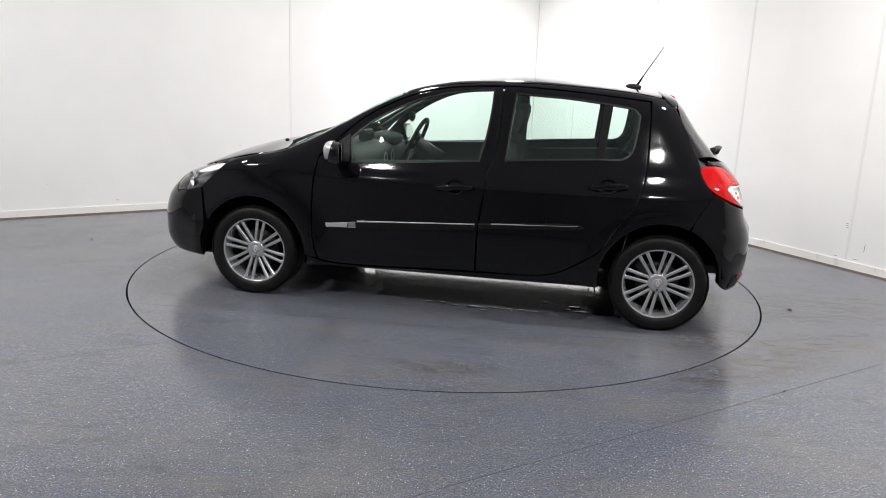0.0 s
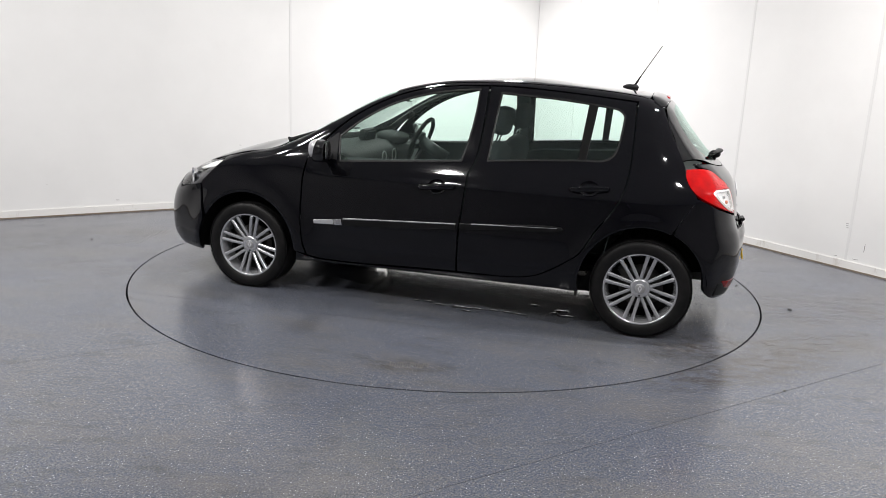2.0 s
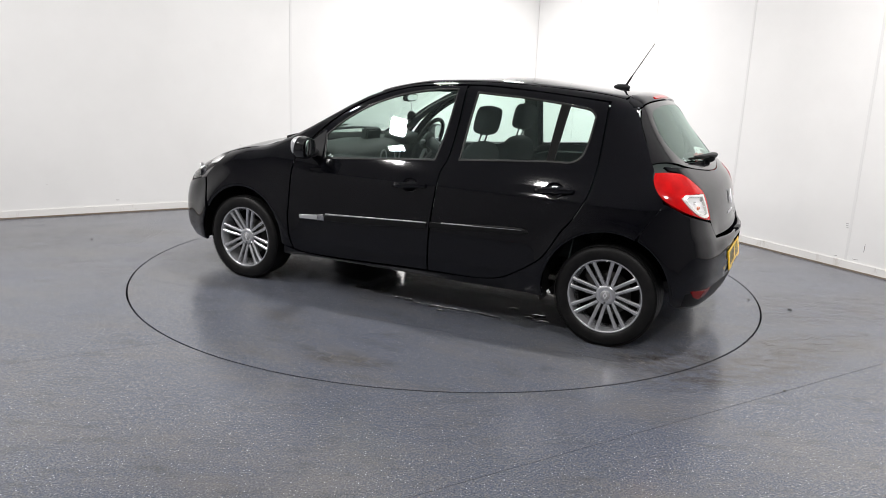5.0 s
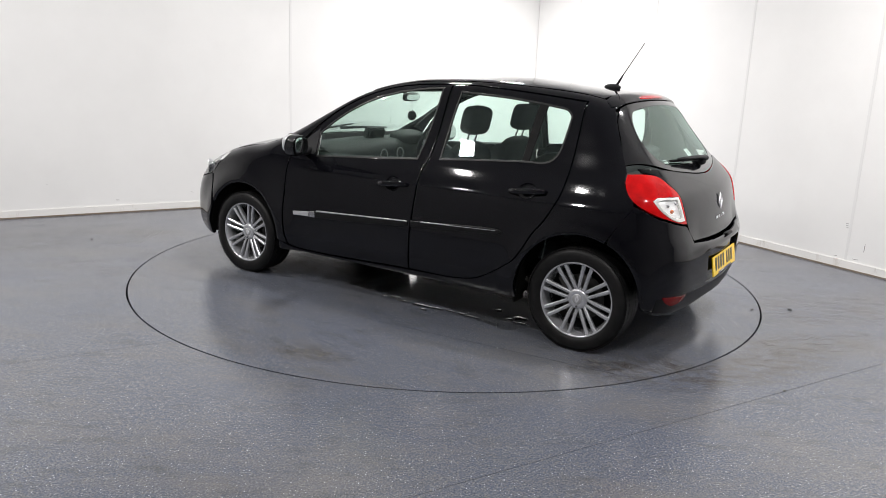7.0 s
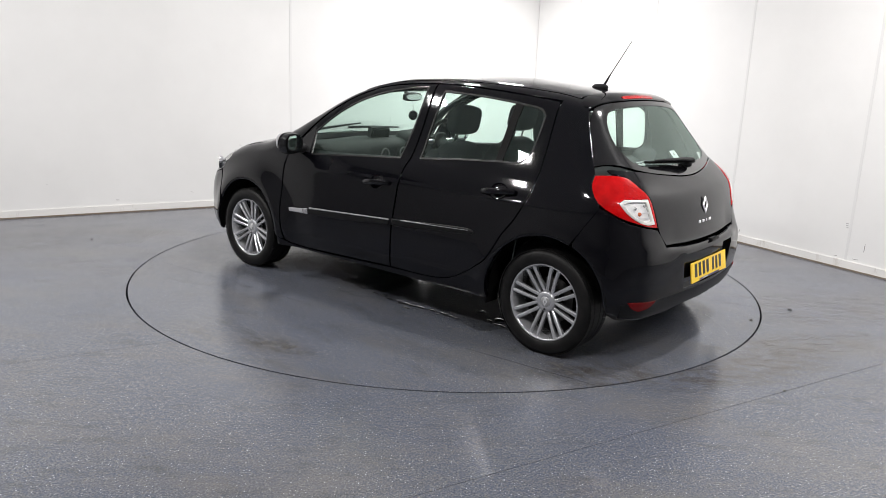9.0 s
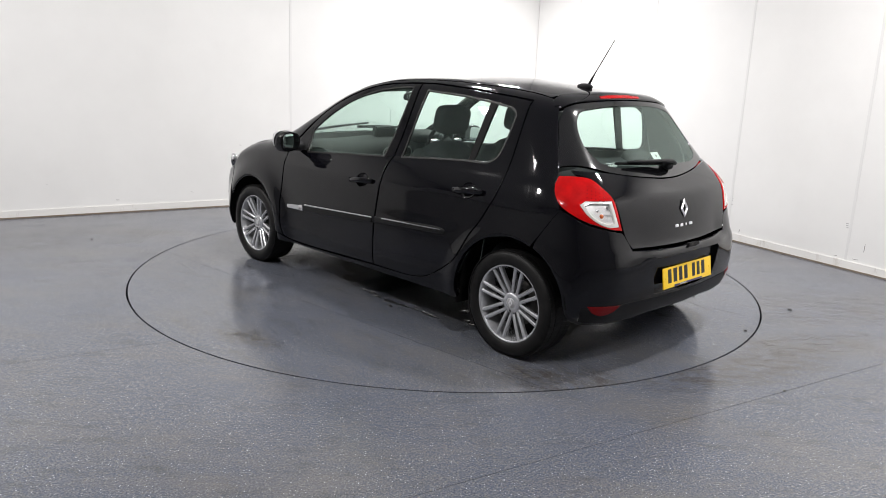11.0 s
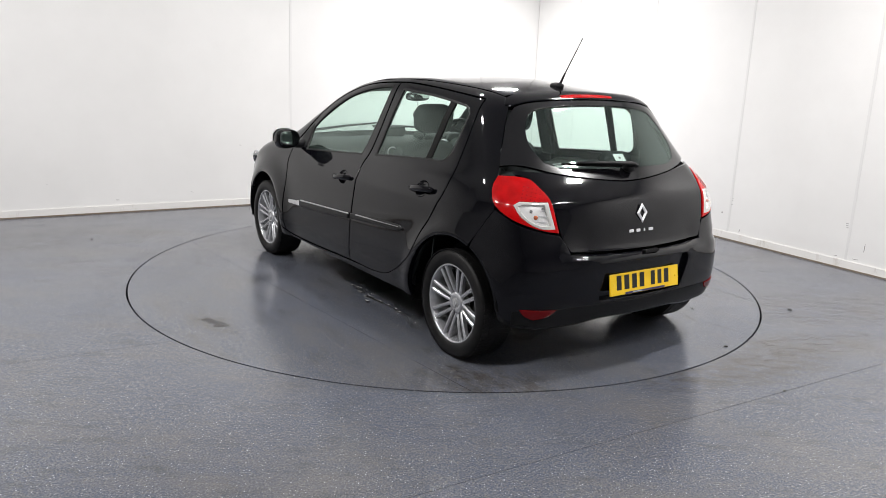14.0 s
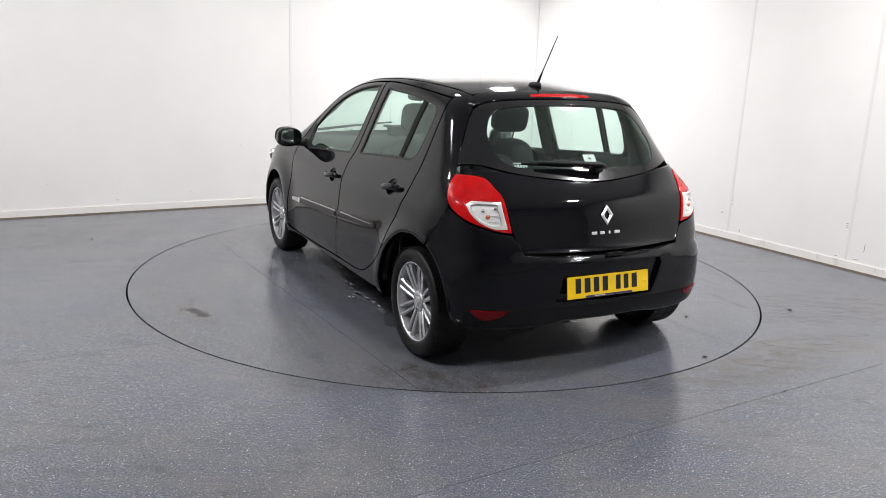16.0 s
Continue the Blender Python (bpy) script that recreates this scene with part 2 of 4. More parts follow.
def floor_and_walls():
    ground = obj("floor", prism(bmesh.new(), [room(FAR_A, 0, -.30), room(FAR_A, FAR_B, -.30), room(0, FAR_B, -.30), room(0, 0, -.30)], .06), SLOT)
    tagged(ground, "blue-grey flecked vinyl floor with fine welded joints", "floor", kind="structure")
    edge = CORNER.dot(OUT)
    joints = [edge] + [.70 + SHEET * k for k in range(-2, 4)] + [edge + FAR_B]
    joints = [j for j in joints if edge <= j <= edge + FAR_B]
    ring = circle(TABLE_R + .006, 260)
    for lo, hi in zip(joints, joints[1:]):
        lo, hi = lo - edge + .0014, hi - edge - .0014
        band = [room(FAR_A, lo), room(FAR_A, hi), room(0, hi), room(0, lo)]
        # the circular opening, clipped to this band
        def across(p):
            return Vector(p[:3]).dot(OUT) - edge
        depth = [across(p) for p in ring]
        if max(depth) < lo or min(depth) > hi:
            flat_fill("vinyl_sheet", band, [], -.24, 0.0, FLOOR, ground)
        else:
            flat_fill_band(band, lo, hi, ground)
    # two white walls of 1.2 m boards with cover strips
    for name, along, n, first in (("wall_long", True, 9, 2.026), ("wall_short", False, 10, .776)):
        a0 = .0
        far = FAR_A if along else FAR_B
        put = (lambda s, d, z: room(s, d, z)) if along else (lambda s, d, z: room(d, s, z))
        back = obj(name, prism(bmesh.new(), [put(-.2, -.02, 0), put(far, -.02, 0), put(far, -.2, 0), put(-.2, -.2, 0)], ROOM_H), JOINT_COVER)
        tagged(back, "white painted wall of tall boards with vertical joints", "wall", kind="structure")
        cuts = [a0] + [first - 1.2 + 1.2 * k for k in range(n + 1) if .1 < first - 1.2 + 1.2 * k < (3.4 if along else far - .2)] + [far]
        for s0, s1 in zip(cuts, cuts[1:]):
            s0, s1 = s0 + (.004 if s0 > 0 else 0), s1 - .004
            part("wall_board", prism(bmesh.new(), [put(s0, 0, .06), put(s1, 0, .06), put(s1, -.018, .06), put(s0, -.018, .06)], ROOM_H - .06, .002), WALL, back)
        for s in cuts[1:-1]:
            part("cover_strip", prism(bmesh.new(), [put(s - .012, .003, .075), put(s + .012, .003, .075), put(s + .012, -.01, .075), put(s - .012, -.01, .075)], ROOM_H - .08, .0015), JOINT_STRIP, back, "thin white cover strip, toned down for the joint's shadow line")
        marks = ((4.999, .125, .030, .007), (3.781, .638, .022, .006), (4.287, .169, .026, .005), (5.6, .30, .014, .004)) if along else \
            ((3.192, .397, .022, .006), (3.190, .380, .020, .005), (3.187, .342, .016, .010), (4.344, .379, .022, .006), (4.347, .362, .024, .006), (4.350, .345, .020, .006),
             (3.089, .248, .016, .018), (3.308, .110, .008, .030), (4.285, .095, .030, .006), (4.518, .207, .006, .075), (4.46, .10, .05, .005))
        for s, z, w, h in marks:
            part("scuff_mark", prism(bmesh.new(), [put(s - w / 2, .0006, z - h / 2), put(s + w / 2, .0006, z - h / 2 + h * .3), put(s + w / 2, -.001, z - h / 2 + h * .3), put(s - w / 2, -.001, z - h / 2)], h * .7), SCUFF, back, "small grey scuff on the paint")
        sk = obj("baseboard", prism(bmesh.new(), [put(.0, .014, 0), put(far, .014, 0), put(far, .001, 0), put(.0, .001, 0)], .077, .004), SKIRT)
        tagged(sk, "white baseboard with brown scuffs along the floor", "baseboard", kind="structure")
        gap = obj("trim", prism(bmesh.new(), [put(.014, .019, 0.001), put(far, .019, 0.001), put(far, .0142, 0.001), put(.014, .0142, 0.001)], .011), DIRT)
        tagged(gap, "dark dirt line where baseboard meets vinyl floor", "trim", kind="structure")
    # added walls out of view; their grey sets fill and the paint's reflections
    for name, q in (("wall_dark", [room(FAR_A, -.2), room(FAR_A, FAR_B + .2), room(FAR_A + .2, FAR_B + .2), room(FAR_A + .2, -.2)]),
                    ("wall_behind", [room(FAR_A, FAR_B), room(-.2, FAR_B), room(-.2, FAR_B + .2), room(FAR_A, FAR_B + .2)])):
        w = obj(name, prism(bmesh.new(), q, ROOM_H), DARK_WALL)
        tagged(w, "plain grey wall out of view, added to close the room", "wall", kind="structure")
    c = obj("ceiling", prism(bmesh.new(), [room(FAR_A + .2, -.2, ROOM_H), room(FAR_A + .2, FAR_B + .2, ROOM_H), room(-.2, FAR_B + .2, ROOM_H), room(-.2, -.2, ROOM_H)], .1), CEILING)
    tagged(c, "plain ceiling over the turntable room", "ceiling", kind="structure")


def flat_fill_band(band, lo, hi, ground):
    """A sheet of vinyl with the round opening cut out of it."""
    from mathutils.geometry import delaunay_2d_cdt
    edge = CORNER.dot(OUT)
    ring = circle(TABLE_R + .006, 260)
    pts = [Vector(p[:2]) for p in band] + [Vector(p[:2]) for p in ring]
    edges = [(i, (i + 1) % 4) for i in range(4)] + [(4 + i, 4 + (i + 1) % 260) for i in range(260)]
    vs, _, tris, _, _, _ = delaunay_2d_cdt(pts, edges, [], 0, 1e-6)
    vs = np.array([v[:] for v in vs])
    tri = np.array([t for t in tris if len(t) == 3])
    mid = vs[tri].mean(1)
    tri = tri[inside(mid, band) & (np.hypot(mid[:, 0], mid[:, 1]) > (TABLE_R + .006) * .9998)]
    used = sorted(set(tri.ravel().tolist()))
    where = {v: i for i, v in enumerate(used)}
    bm = bmesh.new()
    top = [bm.verts.new((vs[v][0], vs[v][1], 0)) for v in used]
    faces = [bm.faces.new([top[where[int(v)]] for v in t]) for t in tri]
    side = bmesh.ops.extrude_face_region(bm, geom=faces)
    for v in side["geom"]:
        if isinstance(v, bmesh.types.BMVert):
            v.co.z -= .20
    part("vinyl_sheet", bm, FLOOR, ground)


floor_and_walls()


def crumb(x, y, r, turn, z=0.0):
    """A small dark flake of dirt lying on the floor."""
    bm = bmesh.new()
    n = 9
    ring = [(r * (1 + .35 * math.sin(2.3 * i + turn)) * math.cos(2 * math.pi * i / n), .5 * r * (1 + .3 * math.cos(1.7 * i)) * math.sin(2 * math.pi * i / n)) for i in range(n)]
    lo = [bm.verts.new((u, v, .0005)) for u, v in ring]
    hi = [bm.verts.new((u * .8, v * .8, .004 + .003 * (i % 3))) for i, (u, v) in enumerate(ring)]
    bm.faces.new(lo)
    bm.faces.new(hi)
    for i in range(n):
        bm.faces.new((lo[i], lo[(i + 1) % n], hi[(i + 1) % n], hi[i]))
    bmesh.ops.transform(bm, matrix=pose(x, y, z, 0, 0, turn * 57), verts=bm.verts[:])
    return bm


for cx, cy, cr in ((2.341, -.664, .013), (1.718, -2.067, .008), (-2.95, .55, .008)):
    tagged(obj("dirt_flake", crumb(cx, cy, cr, cx), STAIN), "small dark flake of dirt on the vinyl floor", "debris", "dirt flakes")


def ceiling_light(m, watts, drop):
    """A rectangular LED flood panel with a white frame, hung on two rods where it drops below the ceiling."""
    fix = new("ceiling_light")
    fix.matrix_world = m
    bm = bmesh.new()
    for x, y, sx, sy in ((0, .105, .32, .04), (0, -.105, .32, .04), (.14, 0, .04, .17), (-.14, 0, .04, .17)):
        bmesh.ops.create_cube(bm, size=1, matrix=Matrix.Translation((x, y, -.02)) @ Matrix.Diagonal((sx, sy, .04, 1)))
    part("frame", bm, JOINT_COVER, fix)
    part("diffuser", block(pose(0, 0, -.008), .24, .17, .012), PALE, fix)
    # only the added, unseen corner panel hangs low, to overexpose the walls there
    if drop:
        for x in (.12, -.12):
            part("helper_rod", block(pose(x, 0, drop / 2), .012, .012, drop, .003), SATIN, fix)
    tagged(fix, "rectangular white LED panel overhead, out of view", "ceiling light", "ceiling panels")
    lamp("panel_light", m @ Matrix.Translation((0, 0, -.045)), .26, .19, watts)


TURN = math.degrees(math.atan2(ALONG.y, ALONG.x))
# panels stand round the turntable: a from the short wall, b from the long wall, watts, drop below the ceiling; the
# first three are added out of view to brighten the white walls
for a, b, watts, drop in ((1.35, 1.3, 80, .9), (3.6, 2.3, 64, 0), (6.5, 2.1, 62, 0), (7.5, 3.3, 56, 0), (6.9, 5.2, 70, 0), (4.1, 7.4, 70, 0), (1.6, 5.4, 100, 0), (1.4, 8.0, 70, 0)):
    ceiling_light(Matrix.Translation(room(a, b, ROOM_H - drop)) @ pose(0, 0, 0, 0, 0, TURN), watts, drop)


# ---- the turntable ----
def turntable():
    table = new("turntable")
    slope = .0697
    cuts = [-1.02 - 2 * SHEET, 1.278 - SHEET, 1.278, 1.278 + SHEET]
    disc = circle(TABLE_R - .006, 260)
    deck = obj("deck", prism(bmesh.new(), circle(TABLE_R - .012, 120, -.20), .05), SLOT, table)
    for lo, hi in zip(cuts, cuts[1:]):
        bm = bmesh.new()
        lid = bm.faces.new([bm.verts.new(p) for p in disc])
        n = Vector((-slope, 1, 0)).normalized()
        for off, keep in ((lo + .0014, True), (hi - .0014, False)):
            geom = bm.verts[:] + bm.edges[:] + bm.faces[:]
            bmesh.ops.bisect_plane(bm, geom=geom, plane_co=(0, off, 0), plane_no=n, clear_inner=keep, clear_outer=not keep)
        if not bm.faces:
            bm.free()
            continue
        side = bmesh.ops.extrude_face_region(bm, geom=bm.faces[:])
        for v in side["geom"]:
            if isinstance(v, bmesh.types.BMVert):
                v.co.z -= .14
        part("vinyl_sheet", bm, DECK, table)
    # wet patches and drops left under the car
    rnd = random.Random(5)

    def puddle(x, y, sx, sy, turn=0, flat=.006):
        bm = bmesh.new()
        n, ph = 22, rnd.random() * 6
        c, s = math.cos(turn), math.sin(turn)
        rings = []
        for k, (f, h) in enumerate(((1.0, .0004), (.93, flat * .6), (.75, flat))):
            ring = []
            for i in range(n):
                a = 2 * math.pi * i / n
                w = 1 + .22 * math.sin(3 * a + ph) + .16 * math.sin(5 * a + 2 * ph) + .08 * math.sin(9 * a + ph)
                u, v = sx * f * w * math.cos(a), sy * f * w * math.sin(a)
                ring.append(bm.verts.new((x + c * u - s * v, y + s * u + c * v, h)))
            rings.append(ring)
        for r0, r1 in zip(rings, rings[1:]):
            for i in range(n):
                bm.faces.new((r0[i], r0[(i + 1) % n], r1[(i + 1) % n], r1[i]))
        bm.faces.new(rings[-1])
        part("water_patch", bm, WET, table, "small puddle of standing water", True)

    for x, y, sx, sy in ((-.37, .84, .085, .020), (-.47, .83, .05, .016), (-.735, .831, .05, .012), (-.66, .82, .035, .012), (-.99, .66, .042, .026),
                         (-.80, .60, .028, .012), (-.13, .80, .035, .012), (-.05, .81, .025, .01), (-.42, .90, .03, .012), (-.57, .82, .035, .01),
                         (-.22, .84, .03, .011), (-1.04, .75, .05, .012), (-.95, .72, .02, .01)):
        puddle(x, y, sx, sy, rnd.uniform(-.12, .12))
    bm = bmesh.new()
    for _ in range(420):
        k = rnd.random()
        if k < .55:
            x, y = rnd.uniform(-1.1, .25), rnd.gauss(.86, .08)
        elif k < .8:
            x, y = rnd.uniform(-1.9, -1.25), rnd.gauss(.62, .22)
        else:
            x, y = rnd.gauss(-1.85, .09), rnd.uniform(-.65, .6)
        r = rnd.uniform(.003, .009)
        bmesh.ops.create_icosphere(bm, subdivisions=1, radius=r, matrix=Matrix.Translation((x, y, .0006)) @ pose(0, 0, 0, 0, 0, rnd.random() * 180) @ Matrix.Diagonal((1.4, .9, .65, 1)))
    tagged(part("drop_scatter", bm, WATER, table, "scattered water drops", True), kind="stuff")

    # thin film of water left below the middle of the car
    bm = bmesh.new()
    ring = []
    for i in range(90):
        a = 2 * math.pi * i / 90
        w = 1 + .06 * math.sin(3 * a + 1) + .05 * math.sin(7 * a) + .04 * math.sin(13 * a + 2) + .03 * math.sin(23 * a)
        ring.append(bm.verts.new((-.42 + 1.02 * w * math.copysign(abs(math.cos(a)) ** .7, math.cos(a)), .06 + .80 * w * math.copysign(abs(math.sin(a)) ** .7, math.sin(a)), .0009)))
    top = bm.faces.new(ring)
    for v in bmesh.ops.extrude_face_region(bm, geom=[top])["geom"]:
        if isinstance(v, bmesh.types.BMVert):
            v.co.z -= .0006
    part("water_film", bm, FILM, table, "thin wet film under the car").visible_shadow = False

    def smear(x, y, n, length, gap, turn):
        bm = bmesh.new()
        for i in range(n):
            bmesh.ops.create_cube(bm, size=1, matrix=pose(x, y, .0007, 0, 0, turn) @ Matrix.Translation((i * gap - n * gap / 2, rnd.uniform(-.02, .02), 0)) @ pose(0, 0, 0, 0, 0, rnd.uniform(-9, 9)) @ Matrix.Diagonal((.003 + .004 * rnd.random(), length * rnd.uniform(.5, 1.1), .0006, 1)))
        part("stain", bm, STAIN, table, "dried tyre smear on the vinyl")

    smear(-.37, 1.89, 16, .085, .013, 14)
    smear(-1.66, 1.07, 12, .06, .015, -25)
    part("dirt_flake", crumb(-2.128, -.517, .014, 1.2), STAIN, table, "small dark flake of dirt")
    part("dirt_flake", crumb(-1.55, -.95, .009, .4), STAIN, table, "small dark flake of dirt")
    tagged(table, "round vinyl-covered turntable with wet drops, flush in the floor", "turntable")
    return table


table = turntable()
def spline(x, pts):
    """Smooth, non-overshooting curve through (x, y) points, for arrays."""
    p = np.array(sorted(pts), float)
    X, Y = p[:, 0], p[:, 1]
    h, d = np.diff(X), np.diff(Y) / np.diff(X)
    m = np.empty_like(X)
    m[0], m[-1] = d[0], d[-1]
    a, b = d[:-1], d[1:]
    w1, w2 = 2 * h[1:] + h[:-1], h[1:] + 2 * h[:-1]
    with np.errstate(divide="ignore", invalid="ignore"):
        m[1:-1] = np.where(a * b > 0, (w1 + w2) / (w1 / np.where(a == 0, 1, a) + w2 / np.where(b == 0, 1, b)), 0)
    x = np.asarray(x, float)
    i = np.clip(np.searchsorted(X, x) - 1, 0, len(h) - 1)
    s = (x - X[i]) / h[i]
    t = np.clip(s, 0, 1)
    y = Y[i] * (1 + 2 * t) * (1 - t) ** 2 + Y[i + 1] * t * t * (3 - 2 * t) + h[i] * (m[i] * t * (1 - t) ** 2 - m[i + 1] * t * t * (1 - t))
    return y + np.where(s < 0, s * h[i] * m[i], 0) + np.where(s > 1, (s - 1) * h[i] * m[i + 1], 0)


def smax(a, b, r):
    h = np.maximum(r - np.abs(a - b), 0) / r
    return np.maximum(a, b) + h * h * r * 0.25


TOP = [(3.4, .638), (3.22, .762), (3.0, .848), (2.85, .902), (2.65, .955), (2.5, .976), (2.27, 1.058), (2.014, 1.195),
       (1.687, 1.362), (1.485, 1.418), (1.247, 1.451), (.856, 1.463), (.474, 1.447), (.209, 1.424), (.04, 1.402), (-.12, 1.382), (-.5, 1.307)]
REAR = [(.15, -.39), (.22, -.49), (.3, -.55), (.45, -.585), (.56, -.590), (.605, -.591), (.620, -.583), (.633, -.553), (.66, -.537), (.7, -.529), (.8, -.514), (.88, -.490), (.95, -.432),
        (1.05, -.325), (1.2, -.195), (1.33, -.1), (1.38, -.062), (1.5, .015)]
CORNERS = [(.15, -.39), (.22, -.49), (.3, -.55), (.45, -.585), (.56, -.586), (.62, -.568), (.66, -.552), (.7, -.538), (.8, -.515), (.88, -.490), (.95, -.432),
           (1.05, -.325), (1.2, -.195), (1.33, -.1), (1.38, -.062), (1.5, .015)]
FRONT = [(.15, 3.29), (.22, 3.36), (.3, 3.4), (.45, 3.405), (.58, 3.37), (.68, 3.288), (.8, 3.138), (1.0, 2.824)]
PLAN = [(-.7, .648), (-.5, .745), (-.3, .804), (-.1, .837), (.2, .852), (.6, .854), (1.2, .849), (2.2, .835), (2.6, .820), (2.85, .799), (3.05, .756), (3.25, .665), (3.4, .573)]
SECT = [(.15, -.08), (.2, -.038), (.26, -.006), (.36, .010), (.5, .008), (.62, -.002), (.72, -.010), (.78, -.016), (.82, -.024), (.86, -.037), (.90, -.054), (.94, -.075), (.97, -.094), (1.1, -.150), (1.25, -.212), (1.38, -.274), (1.5, -.338)]
# the same section with the shoulder crease at handle height
CREASE = [(.15, -.08), (.2, -.038), (.26, -.006), (.36, .010), (.5, .008), (.62, -.001), (.72, -.008), (.782, -.0140), (.804, -.0184), (.824, -.0272), (.846, -.0359), (.868, -.0446), (.888, -.0534), (.908, -.0625), (.935, -.0752), (.97, -.094), (1.1, -.150), (1.25, -.212), (1.38, -.274), (1.5, -.338)]


def body(x, y, z):
    """Distance-like field of the car's outer skin: below zero inside. x forward from the rear axle, y to the car's left, z up."""
    y = np.abs(y)
    green = np.clip(z - .95, 0, 1)
    fold = np.clip((2.35 - x) / .4, 0, 1) * np.clip((x + .32) / .25, 0, 1)
    side = y - spline(x, PLAN) - spline(z, SECT) * (1 - fold) - spline(z, CREASE) * fold + green * .022 * np.clip(.7 - x, 0, 2) ** 1.5
    for wx in (0.0, 2.575):
        far = np.hypot(x - wx, z - .29) - .385
        side -= (.016 if wx < 1 else .034) * np.exp(-(far / np.where(far < 0, .055, .062 if wx < 1 else .105)) ** 2) * (z < 1.0)
    e = 1e-3
    slope = (spline(x + e, TOP) - spline(x - e, TOP)) / (2 * e)
    top = (z - spline(x, TOP) + .094 * y * y) / np.sqrt(1 + slope ** 2)
    rs = (spline(z + e, REAR) - spline(z - e, REAR)) / (2 * e)
    k = np.clip((y - .36) / .20, 0, 1)
    k = k * k * (3 - 2 * k)
    rear = (spline(z, REAR) * (1 - k) + spline(z, CORNERS) * k + .157 * y * y - x) / np.sqrt(1 + np.minimum(np.abs(rs), 1.2) ** 2)
    fs = (spline(z + e, FRONT) - spline(z - e, FRONT)) / (2 * e)
    front = (x - spline(z, FRONT) + .14 * y * y) / np.sqrt(1 + fs ** 2)
    f = smax(side, rear, .162)
    f = smax(f, front, .17)
    f = smax(f, top, .072)
    return smax(f, .17 - z, .06)


def grad(p):
    e, g = 1e-3, np.empty_like(p)
    for k in range(3):
        d = np.zeros(3)
        d[k] = e
        g[:, k] = body(*(p + d).T) - body(*(p - d).T)
    return g / np.maximum(np.linalg.norm(g, axis=1, keepdims=True), 1e-9)


# Ways to lay a flat outline on the skin: where a ray starts, which way it goes, and back.
def lay(how, uv):
    u, v = uv[:, 0], uv[:, 1]
    o, z1 = np.zeros_like(u), np.ones_like(u)
    if how == "side":
        return np.stack([u, o + .15, v], 1), np.stack([o, z1, o], 1)
    if how == "top":
        return np.stack([u, v, o + .5], 1), np.stack([o, o, z1], 1)
    if how == "rear":
        return np.stack([o + .3, u, v], 1), np.stack([-z1, o, o], 1)
    if how == "tail":
        return np.stack([.3 + .7071 * v, u, 1 + .7071 * v], 1), np.stack([o - .7071, o, o + .7071], 1)
    if how == "round":
        return np.stack([o + .2, o, v], 1), np.stack([-np.cos(u), np.sin(u), o], 1)
    return np.stack([o + 2.3, o, v], 1), np.stack([np.cos(u), np.sin(u), o], 1)      # "nose"


def flat(how, x, y, z):
    return {"side": (x, z), "top": (x, y), "rear": (y, z), "tail": (y, (x - .3 + z - 1) * .7071),
            "round": (math.atan2(y, .2 - x), z), "nose": (math.atan2(y, x - 2.3), z)}[how]


def lift(how, uv, level=0.0):
    o, d = lay(how, np.asarray(uv, float))
    lo, hi = np.zeros(len(o)), np.full(len(o), 1.7)
    for _ in range(34):
        m = (lo + hi) / 2
        ins = body(*(o + d * m[:, None]).T) < level
        lo, hi = np.where(ins, m, lo), np.where(ins, hi, m)
    return o + d * lo[:, None]


def skin(how, *pts):
    """Points of the skin at those flat places."""
    return lift(how, np.array(pts, float))


def loop(pts, step=.022, sharp=38):
    """A closed outline through the points: rounded where it bends gently, kept sharp at corners."""
    p = np.array(pts, float)
    n = len(p)
    a, b = p - np.roll(p, 1, 0), np.roll(p, -1, 0) - p
    turn = np.degrees(np.abs(np.arctan2(a[:, 0] * b[:, 1] - a[:, 1] * b[:, 0], (a * b).sum(1))))
    corner = turn > sharp
    out = []
    for i in range(n):
        p1, p2 = p[i], p[(i + 1) % n]
        p0 = p[i - 1] if not corner[i] else 2 * p1 - p2
        p3 = p[(i + 2) % n] if not corner[(i + 1) % n] else 2 * p2 - p1
        k = max(1, int(np.ceil(np.linalg.norm(p2 - p1) / step)))
        la, lb, lc = (max(np.linalg.norm(q) ** .5, 1e-6) for q in (p1 - p0, p2 - p1, p3 - p2))
        t1 = (p1 - p0) / la - (p2 - p0) / (la + lb) + (p2 - p1) / lb
        t2 = (p2 - p1) / lb - (p3 - p1) / (lb + lc) + (p3 - p2) / lc
        for s in np.arange(k) / k:
            out.append((2 * s ** 3 - 3 * s * s + 1) * p1 + (s ** 3 - 2 * s * s + s) * t1 * lb + (3 * s * s - 2 * s ** 3) * p2 + (s ** 3 - s * s) * t2 * lb)
    return np.array(out)


def shrink(q, d):
    """The loop moved inwards by d."""
    area = (q[:, 0] * np.roll(q[:, 1], -1) - q[:, 1] * np.roll(q[:, 0], -1)).sum()
    a, b = q - np.roll(q, 1, 0), np.roll(q, -1, 0) - q
    na, nb = (np.stack([-e[:, 1], e[:, 0]], 1) / np.maximum(np.linalg.norm(e, axis=1, keepdims=True), 1e-9) for e in (a, b))
    n = na + nb
    n /= np.maximum((n * n).sum(1, keepdims=True) / 2, .35)
    return q + n * d * (1 if area > 0 else -1)


def arc(cx, cz, r, a0, a1, n=14):
    return [(cx + r * math.cos(radians(a)), cz + r * math.sin(radians(a))) for a in np.linspace(a0, a1, n)]


